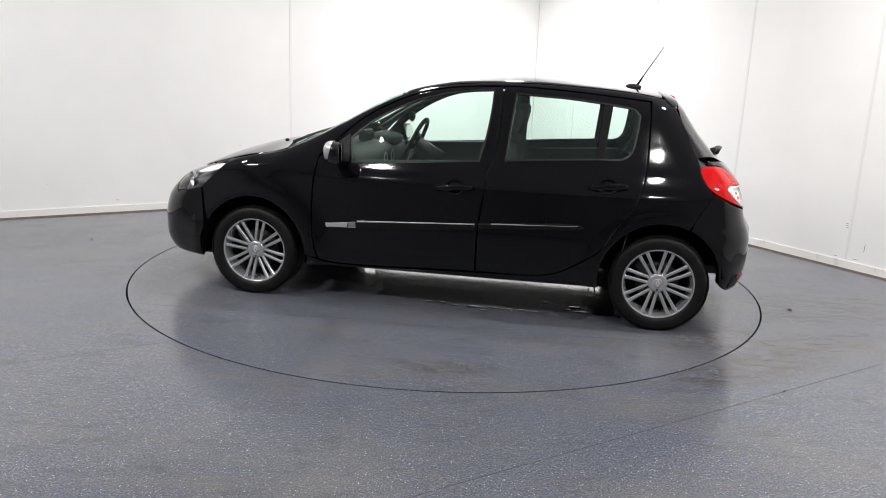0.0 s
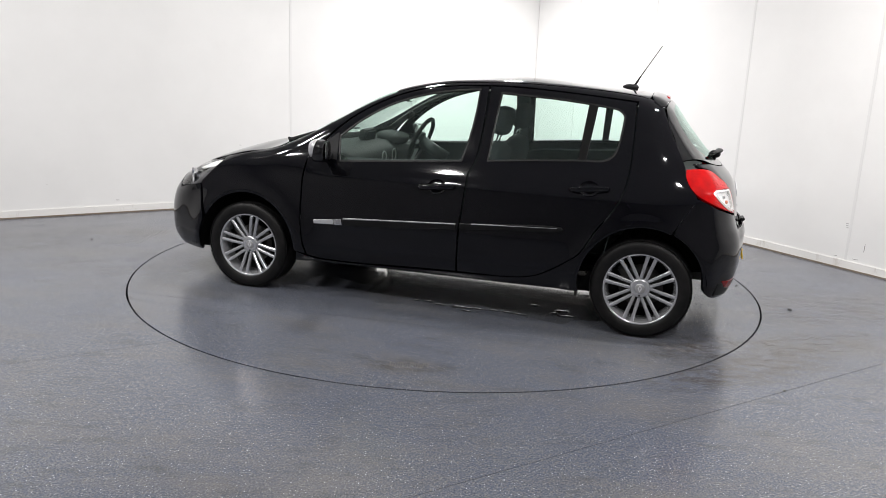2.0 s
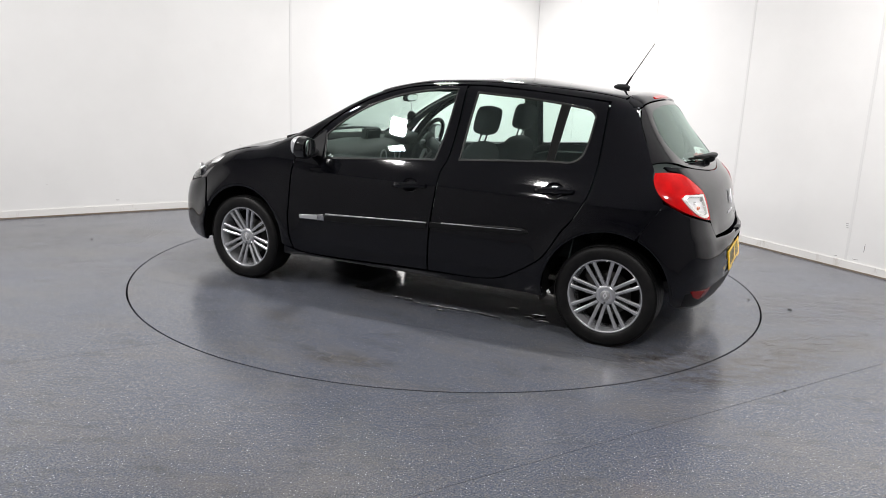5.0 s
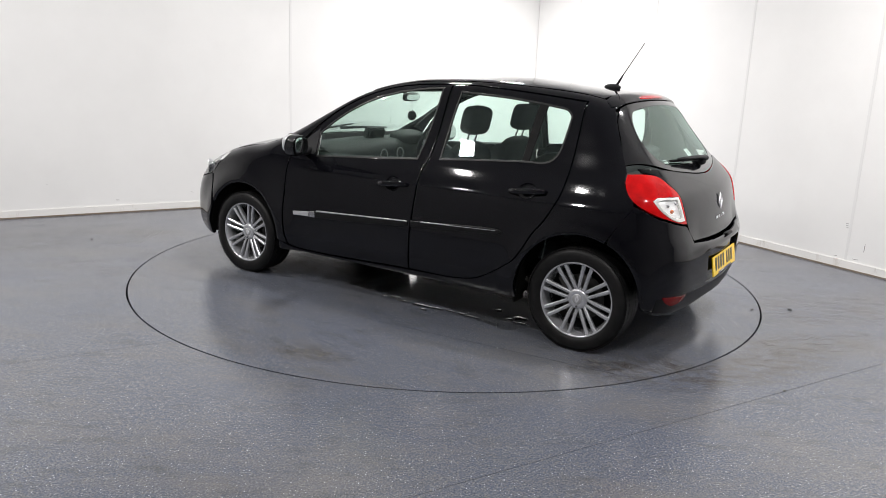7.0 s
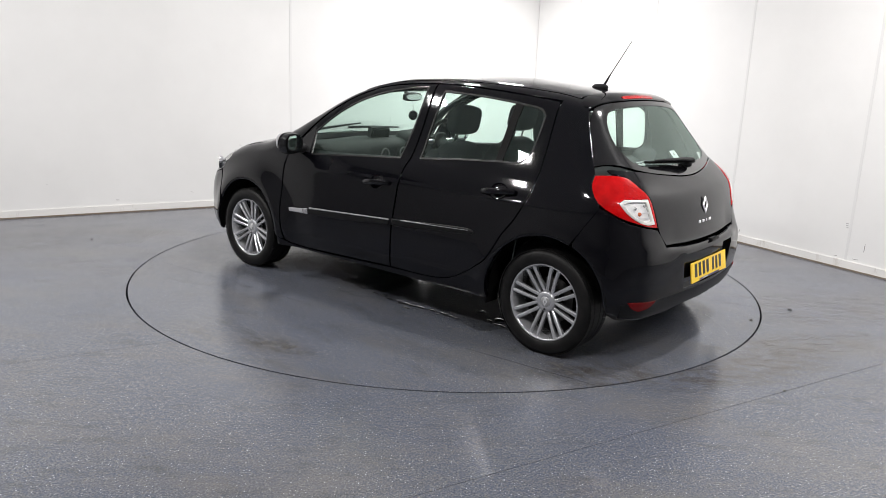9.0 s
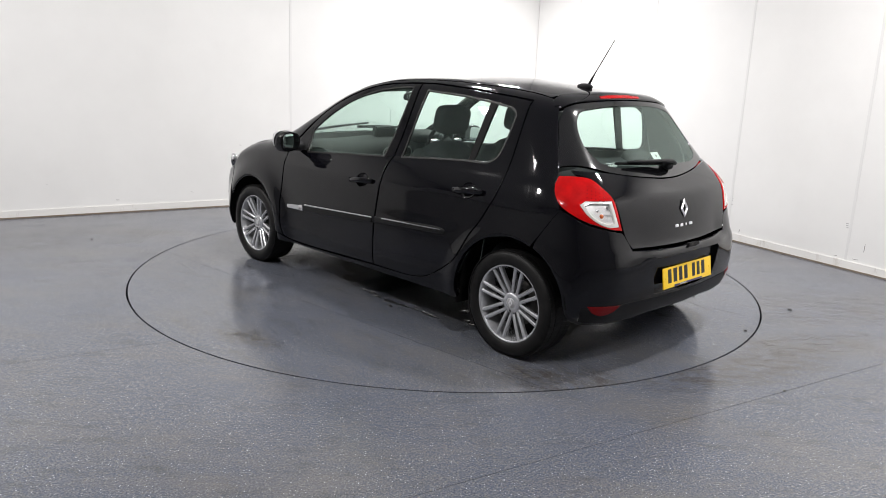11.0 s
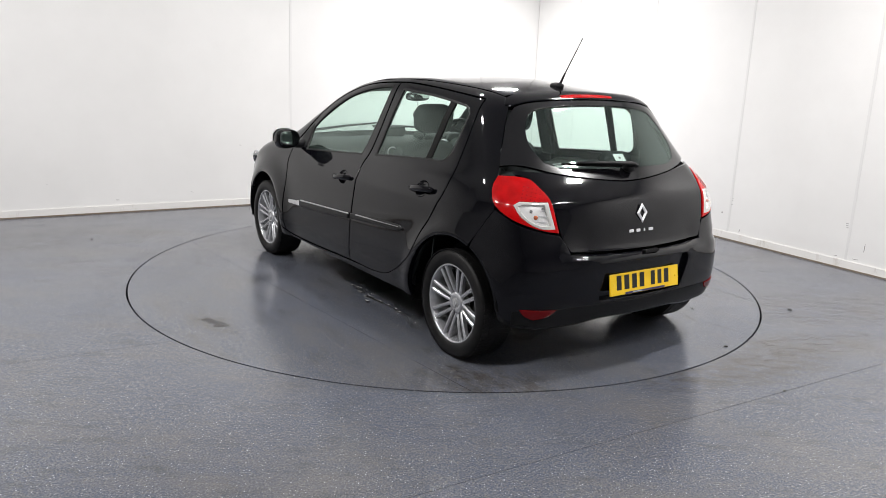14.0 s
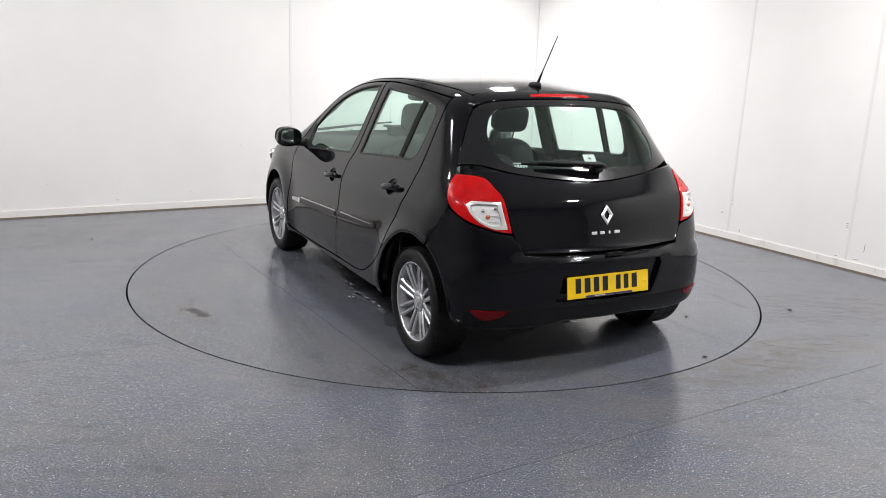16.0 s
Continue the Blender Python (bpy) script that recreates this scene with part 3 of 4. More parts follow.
def panel(name, how, outline, material, parent, holes=(), level=0.0, gap=.0018, lip=.003, depth=.014, step=.034, label="", side=1, drop=.003, cell=.022):
    """A pressed panel of the car's skin: its face, a rounded lip and a turned-in flange. side -1: the mirrored one."""
    from mathutils.geometry import delaunay_2d_cdt
    scale = np.array([.75, 1.0]) if how in ("round", "nose") else np.ones(2)
    outers = [loop(np.array(outline) * scale, cell)] + [loop(np.array(h) * scale, cell) for h in holes]
    rims = [shrink(q, gap if k == 0 else -gap) for k, q in enumerate(outers)]
    inner = [shrink(q, gap + lip if k == 0 else -gap - lip) for k, q in enumerate(outers)]
    lo, hi = inner[0].min(0), inner[0].max(0)
    gx, gy = np.meshgrid(np.arange(lo[0], hi[0], step), np.arange(lo[1], hi[1], step))
    gx[1::2] += step / 2
    grid = np.stack([gx.ravel(), gy.ravel()], 1)
    safe = [shrink(q, step * .45 if k == 0 else -step * .45) for k, q in enumerate(inner)]
    ok = inside(grid, safe[0]) & inside(grid, inner[0])
    for q in safe[1:]:
        ok &= ~inside(grid, q)
    grid = grid[ok]
    pts, edges, k = [], [], 0
    for q in inner:
        pts += [Vector(p) for p in q]
        edges += [(k + i, k + (i + 1) % len(q)) for i in range(len(q))]
        k += len(q)
    nb = k
    pts += [Vector(p) for p in grid]
    vs, _, tris, src, _, _ = delaunay_2d_cdt(pts, edges, [], 0, 1e-7)
    uv = np.array([v[:] for v in vs])
    tri = np.array([t for t in tris if len(t) == 3])
    mid = uv[tri].mean(1)
    keep = inside(mid, inner[0])
    for q in inner[1:]:
        keep &= ~inside(mid, q)
    tri = tri[keep]
    place = {s: i for i, origin in enumerate(src) for s in origin}
    P = lift(how, uv / scale, level)
    N = grad(P)
    if len(tri):
        t = tri[np.argsort(-np.abs(np.cross(uv[tri[:, 1]] - uv[tri[:, 0]], uv[tri[:, 2]] - uv[tri[:, 0]])))[:20]]
        fn = np.cross(P[t[:, 1]] - P[t[:, 0]], P[t[:, 2]] - P[t[:, 0]])
        if (fn * N[t[:, 0]]).sum() < 0:
            tri = tri[:, ::-1]
    V, VN = [P], [N]
    count = len(P)
    faces = [tuple(int(i) for i in f) for f in tri]
    normals = [[N[i] for i in f] for f in faces]
    k = 0
    for q_in, q_rim in zip(inner, rims):
        n = len(q_in)
        a = [place.get(k + i, 0) for i in range(n)]
        R = lift(how, q_rim / scale, level - drop)
        out = R - P[a]
        out -= N[a] * (out * N[a]).sum(1, keepdims=True)
        out /= np.maximum(np.linalg.norm(out, axis=1, keepdims=True), 1e-9)
        rn = N[a] + out * (1.1 if drop > 0 else -.9)
        rn /= np.linalg.norm(rn, axis=1, keepdims=True)
        D = R - N[a] * depth
        V += [R, D]
        for i in range(n):
            j = (i + 1) % n
            f = (a[i], a[j], count + j, count + i)
            c = np.cross(P[a[j]] - P[a[i]], R[i] - P[a[i]])
            flip = (c * N[a[i]]).sum() < 0
            nn = [N[a[i]], N[a[j]], rn[j], rn[i]]
            faces.append(f[::-1] if flip else f)
            normals.append(nn[::-1] if flip else nn)
            f = (count + i, count + j, count + n + j, count + n + i)
            o = (out[i] + out[j]) / 2
            faces.append(f[::-1] if flip else f)
            normals.append([o, o, o, o])
        count += 2 * n
        k += n
    V = np.concatenate(V)
    if side < 0:
        V = V * np.array([1, -1, 1])
        faces = [f[::-1] for f in faces]
        normals = [[n * np.array([1, -1, 1]) for n in nn[::-1]] for nn in normals]
    me = bpy.data.meshes.new(name)
    me.from_pydata(V.tolist(), [], faces)
    me.shade_smooth()
    if len(me.loops) == sum(len(f) for f in faces):
        me.normals_split_custom_set([tuple(float(c) for c in n) for nn in normals for n in nn])
    me.materials.append(material)
    ob = new(name, me)
    ob.parent = parent
    return tagged(ob, label)


def both(name, how, outline, material, parent, **kw):
    """The same panel on the left and on the right."""
    return [panel(name, how, outline, material, p, side=s, **kw) for s, p in zip((1, -1), parent if isinstance(parent, (list, tuple)) else (parent, parent))]


def full(pts):
    """An outline whose second half mirrors the first: (u, v) becomes (-u, v)."""
    rest = [(-u, v) for u, v in reversed(pts)]
    if abs(pts[0][0]) < 1e-6:
        rest = rest[:-1]
    if abs(pts[-1][0]) < 1e-6:
        rest = rest[1:]
    return list(pts) + rest


def full_y(pts):
    return [(v, u) for u, v in full([(v, u) for u, v in pts])]


def tube(bm, pts, r, seg=10, cap=True, squash=1.0):
    """A round bar along the points; r may vary from point to point."""
    rs = r if isinstance(r, (list, tuple)) else [r] * len(pts)
    pts = [Vector(p) for p in pts]
    rings = []
    for i, p in enumerate(pts):
        d = (pts[min(i + 1, len(pts) - 1)] - pts[max(i - 1, 0)]).normalized()
        x = d.cross(Vector((0, 0, 1))) if abs(d.z) < .95 else d.cross(Vector((0, 1, 0)))
        x.normalize()
        y = d.cross(x)
        rings.append([bm.verts.new(p + (x * math.cos(2 * math.pi * k / seg) + y * squash * math.sin(2 * math.pi * k / seg)) * rs[i]) for k in range(seg)])
    for a, b in zip(rings, rings[1:]):
        for k in range(seg):
            bm.faces.new((a[k], a[(k + 1) % seg], b[(k + 1) % seg], b[k]))
    if cap:
        bm.faces.new(rings[0])
        bm.faces.new(rings[-1])
    return bm


def lathe(profile, seg=64, m=Matrix()):
    """A ring turned about the y axis: profile of (radius, y)."""
    bm = bmesh.new()
    rings = [[bm.verts.new(m @ Vector((r * math.cos(2 * math.pi * k / seg), y, r * math.sin(2 * math.pi * k / seg)))) for k in range(seg)] for r, y in profile]
    for a, b in zip(rings, rings[1:]):
        for k in range(seg):
            bm.faces.new((a[k], a[(k + 1) % seg], b[(k + 1) % seg], b[k]))
    return bm


def pillow(m, sx, sy, sz, power=3.2, seg=20):
    """A soft cushion-like block: a rounded superellipsoid."""
    bm = bmesh.new()
    bmesh.ops.create_uvsphere(bm, u_segments=seg * 2, v_segments=seg, radius=1)
    for v in bm.verts:
        n = (abs(v.co.x) ** power + abs(v.co.y) ** power + abs(v.co.z) ** power) ** (1 / power)
        v.co = m @ Vector((v.co.x / n * sx / 2, v.co.y / n * sy / 2, v.co.z / n * sz / 2))
    return bm


# ---- the car ----
car = tagged(new("hatchback"), "glossy black five-door hatchback on the turntable", "car")

ROOF_EDGE = [(2.36, .70), (2.1, .66), (1.85, .61), (1.65, .57), (1.4, .535), (1.0, .52), (.5, .52), (.1, .505), (-.005, .50)]
EDGE_SIDE = [(float(p[0]), float(p[2])) for p in skin("top", *ROOF_EDGE)]
DOOR_F = [(2.045, .262), (2.121, .282), (2.150, .39), (2.168, .556), (2.169, .734), (2.156, .865), (2.146, .925), (2.085, .985), (1.974, 1.100), (1.848, 1.200),
          (1.648, 1.306), (1.445, 1.369), (1.234, 1.396), (1.022, 1.405), (1.022, 1.17), (1.046, .958), (1.072, .899), (1.083, .763), (1.106, .552), (1.110, .282)]
DOOR_R = [(1.102, .282), (1.098, .552), (1.075, .763), (1.064, .899), (1.038, .958), (1.014, 1.17), (1.012, 1.405), (.909, 1.407), (.629, 1.394), (.332, 1.371),
          (.127, 1.351), (.122, 1.163), (.126, .974), (.149, .84), (.208, .721), (.278, .626), (.329, .532), (.375, .468), (.44, .418), (.513, .370), (.611, .318), (.73, .291)]
WIN_F = [(1.930, .899), (1.957, 1.052), (1.831, 1.157), (1.631, 1.271), (1.428, 1.338), (1.221, 1.373), (1.072, 1.385), (1.074, 1.268), (1.094, 1.097), (1.125, .955)]
WIN_R = [(.965, .967), (.952, 1.17), (.936, 1.370), (.804, 1.363), (.609, 1.353), (.421, 1.335), (.330, 1.324), (.215, 1.303), (.182, 1.270), (.186, 1.213), (.197, 1.122),
         (.218, 1.050), (.265, 1.014), (.398, 1.006), (.687, .988)]


def body_shell():
    # side frame: pillars, roof rail, rear wing and sill in one pressing
    door_top = [(x + dx, z + .004) for (x, z), dx in zip(DOOR_F[6:13], (.012, .012, .008, .006, .003, 0, 0))]
    rail = [(x, z + .004) for x, z in DOOR_R[7:10]] + [(.118, 1.356)]
    wing = [(x - .006, z - .002) for x, z in DOOR_R[11:22]]
    sill = [(1.106, .274), (2.045, .254), (2.124, .274), (2.19, .30), (2.205, .235), (1.0, .240), (.352, .246), (.362, .30)]
    rear = [(-.166, .675), (-.264, .835), (-.253, .862), (-.213, .906), (-.186, .957), (-.183, 1.0), (-.165, 1.037), (-.104, 1.157), (-.053, 1.266), (-.024, 1.325)]
    outline = door_top + rail + wing + sill + arc(0, .30, .362, 8, 113) + rear + EDGE_SIDE[::-1]
    both("side_frame", "side", outline, PAINT, car, step=.018, depth=.03, gap=.001, lip=.0016, drop=.0012)
    # front wings
    bonnet_edge = [(float(p[0]), float(p[2])) for p in skin("top", (2.385, .70), (2.6, .708), (2.78, .70))]
    wing_f = [(2.129, .284), (2.156, .39), (2.174, .556), (2.175, .734), (2.162, .865), (2.150, .925), (2.15, .985), (2.25, 1.008)] + bonnet_edge + [(2.80, .838), (2.952, .690), (2.895, .475)] + arc(2.575, .29, .362, 31, 178)
    both("front_wing", "side", wing_f, PAINT, car, step=.018, depth=.03)
    # roof, windscreen, bonnet
    roof = full_y([(1.665, 0), (1.655, .3), (1.625, .562), (1.4, .53), (1.0, .515), (.5, .515), (.1, .50), (.058, .498), (.052, .44), (.050, .17), (.050, 0)])
    panel("roof", "top", roof, PAINT, car, gap=.0006, lip=.0012, drop=.0008)
    screen = full_y([(1.672, 0), (1.662, .3), (1.634, .566), (1.85, .605), (2.1, .655), (2.34, .685), (2.42, .45), (2.46, 0)])
    w = panel("windscreen", "top", screen, GLASS, car, level=-.004, depth=.004)
    w.visible_shadow = False
    bonnet = full_y([(2.50, 0), (2.46, .4), (2.385, .69), (2.6, .70), (2.78, .692), (2.95, .625), (3.06, .5), (3.15, .25), (3.17, 0)])
    panel("bonnet", "top", bonnet, PAINT, car)
    cowl = full_y([(2.44, 0), (2.40, .45), (2.32, .685), (2.40, .692), (2.48, .4), (2.52, 0)])
    panel("cowl", "top", cowl, PLASTIC, car, level=-.016, depth=.03)
    # nose
    nose = [flat("nose", *p) for p in ((3.24, 0, .74), (3.18, .26, .752), (3.09, .5, .76), (3.2, .64, .66), (3.176, .68, .622), (2.962, .775, .680), (2.905, .81, .468), (2.93, .80, .36), (2.945, .79, .22), (3.15, .66, .215), (3.33, .3, .215), (3.36, 0, .215))]
    panel("front_bumper", "nose", full(nose), PAINT, car, depth=.02)
    light = [flat("nose", *p) for p in ((2.795, .757, .845), (2.86, .76, .775), (2.962, .775, .688), (3.06, .74, .655), (3.176, .68, .630), (3.20, .63, .665), (3.10, .55, .755), (3.0, .62, .802), (2.9, .69, .835))]
    for s in (1, -1):
        lens = panel("headlamp", "nose", light, CLEAR_COVER, car, level=-.002, side=s, depth=.004, label="clear polycarbonate headlamp")
        lens.visible_shadow = False
        panel("reflector", "nose", light, HEAD_INNER, lens, level=-.050, side=s, depth=.01)
        part("lamp_bowl", lathe([(.004, -.01), (.03, -.006), (.046, .012), (.052, .03)], 28, pose(3.02, .715 * s, .722, 0, 0, -48 * s)), CHROME, lens, "round headlamp bowl", True)
        strip = [flat("nose", *p) for p in ((2.81, .757, .838), (2.87, .75, .795), (3.0, .70, .765), (3.08, .60, .752), (3.0, .63, .795), (2.9, .69, .828))]
        panel("indicator", "nose", strip, LAMP_INNER, lens, level=-.018, side=s, depth=.006, step=.02, label="bright strip in the headlamp")
    # hatch
    hatch = [(0, .966), (.282, .986), (.50, 1.014), (.655, 1.026), (.652, 1.004), (.612, .992), (.585, .952), (.566, .905), (.550, .82), (.533, .738), (.515, .69), (.481, .645), (.3, .637), (0, .633)]
    tail = panel("tailgate", "rear", full(hatch), PAINT, car)
    # tailgate window: black border and clear middle
    border = full([(0, .0), (.15, 0), (.396, -.002), (.507, -.012), (.566, -.068), (.624, -.18), (.690, -.298), (.50, -.418), (.282, -.487), (0, -.524)])
    clear = full([(0, -.040), (.25, -.043), (.42, -.060), (.47, -.095), (.508, -.17), (.520, -.27), (.485, -.365), (.40, -.410), (.2, -.432), (0, -.440)])
    panel("window_border", "tail", border, TRIM, tail, holes=[clear], level=-.002, gap=.001, lip=.001, drop=.0006)
    g = panel("tailgate_glass", "tail", clear, GLASS, tail, level=-.004, gap=-.004, depth=.004)
    g.visible_shadow = False
    spoiler = full([(0, .106), (.17, .105), (.44, .092), (.515, .068), (.545, .02), (.512, -.006), (.396, .004), (.15, .006), (0, .006)])
    panel("spoiler", "tail", spoiler, PAINT, car, level=.006, depth=.03, drop=.006)
    brake = full([(0, .044), (.12, .043), (.192, .036), (.196, .014), (.12, .012), (0, .012)])
    panel("brake_light", "tail", brake, RED, car, level=.010, label="slim red high-level brake light", depth=.008)
    # rear bumper with the plate's recess
    bump = [(-.575, 0, .627), (-.56, .3, .630), (-.523, .486, .638), (-.505, .512, .69), (-.478, .536, .732), (-.464, .6, .744), (-.434, .669, .762), (-.377, .733, .788), (-.324, .760, .817), (-.262, .776, .842), (-.163, .821, .675), (-.150, .83, .632)]
    bump += [(x, .83, z) for x, z in arc(0, .30, .362, 116, 170, 9)]
    bump += [(-.352, .79, .300), (-.395, .755, .270), (-.47, .592, .254), (-.505, .415, .254), (-.525, .277, .274), (-.53, 0, .274)]
    recess = full([(0, .585), (.33, .578), (.352, .56), (.305, .392), (0, .388)])
    hole = [flat("round", float(x), float(y), float(z)) for x, y, z in skin("rear", *recess)]
    bumper = panel("rear_bumper", "round", full([flat("round", *p) for p in bump]), PAINT, car, holes=[hole], depth=.055)
    panel("plate_recess", "rear", recess, PAINT, bumper, level=-.024, gap=-.004, depth=.005)
    low = [flat("round", *p) for p in ((-.40, .75, .282), (-.41, .75, .362), (-.52, .5, .372), (-.57, 0, .37), (-.545, 0, .282), (-.53, .277, .282), (-.51, .415, .264), (-.47, .592, .264))]
    panel("valance", "round", full([low[3], low[2], low[1], low[0], low[7], low[6], low[5], low[4]]), BUMPER_PLASTIC, bumper, level=.003, depth=.006, drop=.004)
    fog = [flat("round", *p) for p in ((-.445, .742, .374), (-.523, .555, .368), (-.504, .596, .330), (-.477, .666, .314), (-.459, .712, .334))]
    both("reflector", "round", fog, DARK_RED, bumper, level=.006, depth=.006, label="dark red fog reflector")
    # tail lamps
    lamp_o = [flat("round", *p) for p in ((-.186, .704, .996), (-.261, .655, .999), (-.32, .607, .988), (-.38, .588, .948), (-.428, .568, .905), (-.480, .536, .740), (-.464, .600, .750), (-.434, .669, .769), (-.377, .730, .795), (-.321, .760, .823), (-.252, .770, .862), (-.214, .763, .906), (-.188, .735, .957))]
    lens_o = [flat("round", *p) for p in ((-.343, .722, .872), (-.357, .700, .889), (-.430, .582, .889), (-.470, .560, .764), (-.455, .615, .764), (-.430, .668, .783), (-.383, .710, .826))]
    inner_o = [flat("round", *p) for p in ((-.358, .708, .868), (-.37, .688, .878), (-.425, .597, .878), (-.458, .578, .782), (-.445, .622, .780), (-.425, .664, .795), (-.388, .700, .832))]
    for s in (1, -1):
        lampy = panel("tail_lamp", "round", lamp_o, RED, car, level=.004, side=s, depth=.03, step=.02, label="red tail lamp with a clear reversing lens", holes=[lens_o])
        panel("reversing_lens", "round", lens_o, CLEAR, lampy, level=.005, side=s, gap=-.001, step=.015, holes=[inner_o], label="pale clear reversing lens rim")
        panel("lens_bowl", "round", inner_o, LAMP_INNER, lampy, level=-.010, side=s, gap=-.004, step=.012)
        c = panel("lens_cover", "round", inner_o, CLEAR_COVER, lampy, level=.001, side=s, gap=-.002, depth=.003)
        c.visible_shadow = False
        for y, z, r, material, nm in ((.648, .818, .011, AMBER, "amber_bulb"), (.665, .845, .010, CHROME, "lamp_bulb"), (.61, .855, .009, CHROME, "lamp_bulb")):
            q = skin("round", flat("round", *[float(c) for c in skin("rear", (y, z))[0]]))[0]
            part(nm, pillow(pose(q[0] + .012, q[1] * s, q[2]), r * 2, r * 2, r * 2, 2.0, 8), material, lampy, "", True)
        bm = bmesh.new()
        for k in range(3):
            q = skin("rear", (.605 + .012 * k, .85 - .026 * k))[0]
            bmesh.ops.create_cube(bm, size=1, matrix=pose(q[0] + .008, q[1] * s, q[2], 0, 4, -31 * s) @ Matrix.Diagonal((.004, .055, .004, 1)))
        part("lens_rib", bm, BRIGHT, lampy)
        bm = bmesh.new()
        for i in range(5):
            for j in range(4):
                q = skin("round", flat("round", -.315 - .018 * i, .64 - .010 * i, .955 - .016 * j - .004 * i))[0]
                bmesh.ops.create_icosphere(bm, subdivisions=1, radius=.004, matrix=Matrix.Translation((q[0] - .004, (q[1] + .002) * s, q[2] + .001)))
        part("led_dots", bm, DOT_RED, lampy, "dark grid of brake light dots", True)


def doors():
    made = []
    for name, outline, win, handle in (("front_door", DOOR_F, WIN_F, (1.258, .797)), ("rear_door", DOOR_R, WIN_R, (.340, .857))):
        for s in (1, -1):
            hx, hz = handle
            dish = [(hx + .056 * math.cos(a), hz - .002 + .041 * math.sin(a)) for a in np.linspace(0, 2 * math.pi, 17)[:-1]]
            d = panel(name, "side", outline, PAINT, car, holes=[win, dish], step=.014, side=s, label="glossy black door with a grained rubbing strip")
            panel("seal", "side", list(map(tuple, shrink(loop(win), -.004))), SEAL, d, holes=[list(map(tuple, shrink(loop(win), .007)))], level=.001, side=s, gap=0, lip=.002, depth=.008)
            if name == "front_door":
                g = panel("window_glass", "side", win, GLASS, d, level=-.007, side=s, depth=.004, gap=.002, step=.016)
                g.visible_shadow = False
                sail = [(1.945, .905), (1.962, 1.080), (2.055, 1.000), (2.075, .915)]
                panel("mirror_sail", "side", sail, PLASTIC, d, level=.004, side=s, depth=.01)
            else:
                main = [(.965, .967), (.952, 1.17), (.936, 1.370), (.804, 1.363), (.609, 1.353), (.396, 1.332), (.424, 1.008), (.687, .988)]
                small = [(.350, 1.324), (.215, 1.303), (.182, 1.270), (.186, 1.213), (.197, 1.122), (.218, 1.050), (.265, 1.014), (.385, 1.008)]
                for o in (main, small):
                    g = panel("window_glass" if o is main else "quarter_glass", "side", o, GLASS, d, level=-.007, side=s, depth=.004, gap=.002, step=.016)
                    g.visible_shadow = False
                panel("divider_bar", "side", [(.398, 1.338), (.344, 1.330), (.379, 1.003), (.426, 1.003)], RUBBER, d, level=-.001, side=s, gap=0, depth=.012)
            # inner card, below the glass
            low = [(x, z) for x, z in outline if z < .93]
            x0, x1 = min(x for x, z in low) + .05, max(x for x, z in low) - .05
            card = [(x1, .31), (x1 + .01, .85), (x1 - .1, .905), ((x0 + x1) / 2, .93), (x0 + .05, .955), (x0 + .01, .80), (x0 + .12, .5), (x0 + .25, .31)]
            panel("door_card", "side", card, CABIN, d, level=-.055, side=s, gap=0, depth=.02, label="dark grey inner door lining")
            # pull handle over a scooped recess
            hy = float(skin("side", (hx, hz))[0][1])
            panel("handle_dish", "side", dish, PAINT, d, level=-.022, side=s, gap=-.001, lip=.020, drop=-.021, depth=.004, step=.012, cell=.012)
            bm = bmesh.new()
            path = [(hx - .116, .002, .0), (hx - .108, .012, .001), (hx - .06, .024, .003), (hx, .028, .002), (hx + .06, .024, -.002), (hx + .104, .012, -.005), (hx + .114, .002, -.006)]
            tube(bm, [(x, (hy + y) * s, hz + z - (x - hx) * .05) for x, y, z in path], [.006, .0105, .0118, .0122, .0120, .0105, .006], 14, True, 1.55)
            part("door_handle", bm, PAINT, d, "black pull handle", True)
            part("lock_button", lathe([(.0005, .0), (.009, .0), (.010, -.004)], 18, pose(hx - .085, (hy + .020) * s, hz + .004)), SATIN, d, "small chrome lock", True)
            # rubbing strip
            if name == "front_door":
                strip = [(2.078, .520), (2.070, .494), (1.60, .510), (1.122, .548), (1.122, .586), (1.60, .560)]
            else:
                strip = [(1.098, .552), (1.098, .588), (.482, .619), (.462, .606), (.482, .594), (.8, .573)]
            st = panel("rubbing_strip", "side", strip, STRIP, d, level=.011, side=s, gap=0, lip=.007, drop=.006, depth=.012, step=.03)
            if name == "front_door":
                panel("strip_badge", "side", [(2.076, .519), (2.069, .495), (1.93, .500), (1.93, .532)], SATIN, st, level=.0135, side=s, gap=0, lip=.003, depth=.006, step=.015, label="satin chrome strip end")
                panel("badge_tag", "side", [(1.926, .534), (1.926, .498), (1.872, .501), (1.880, .542)], CHROME, st, level=.0155, side=s, gap=0, lip=.003, depth=.006, step=.012, label="small chrome badge")
                panel("strip_insert", "side", [(1.868, .548), (1.868, .538), (1.122, .576), (1.122, .585)], INSERT, st, level=.0118, side=s, gap=0, lip=.003, depth=.004, label="thin bright insert")
            else:
                panel("strip_insert", "side", [(1.02, .594), (1.02, .586), (.50, .611), (.50, .617)], INSERT, st, level=.0118, side=s, gap=0, lip=.002, depth=.004, label="thin bright insert")
            if name == "front_door":
                door_mirror(d, s)
    return made


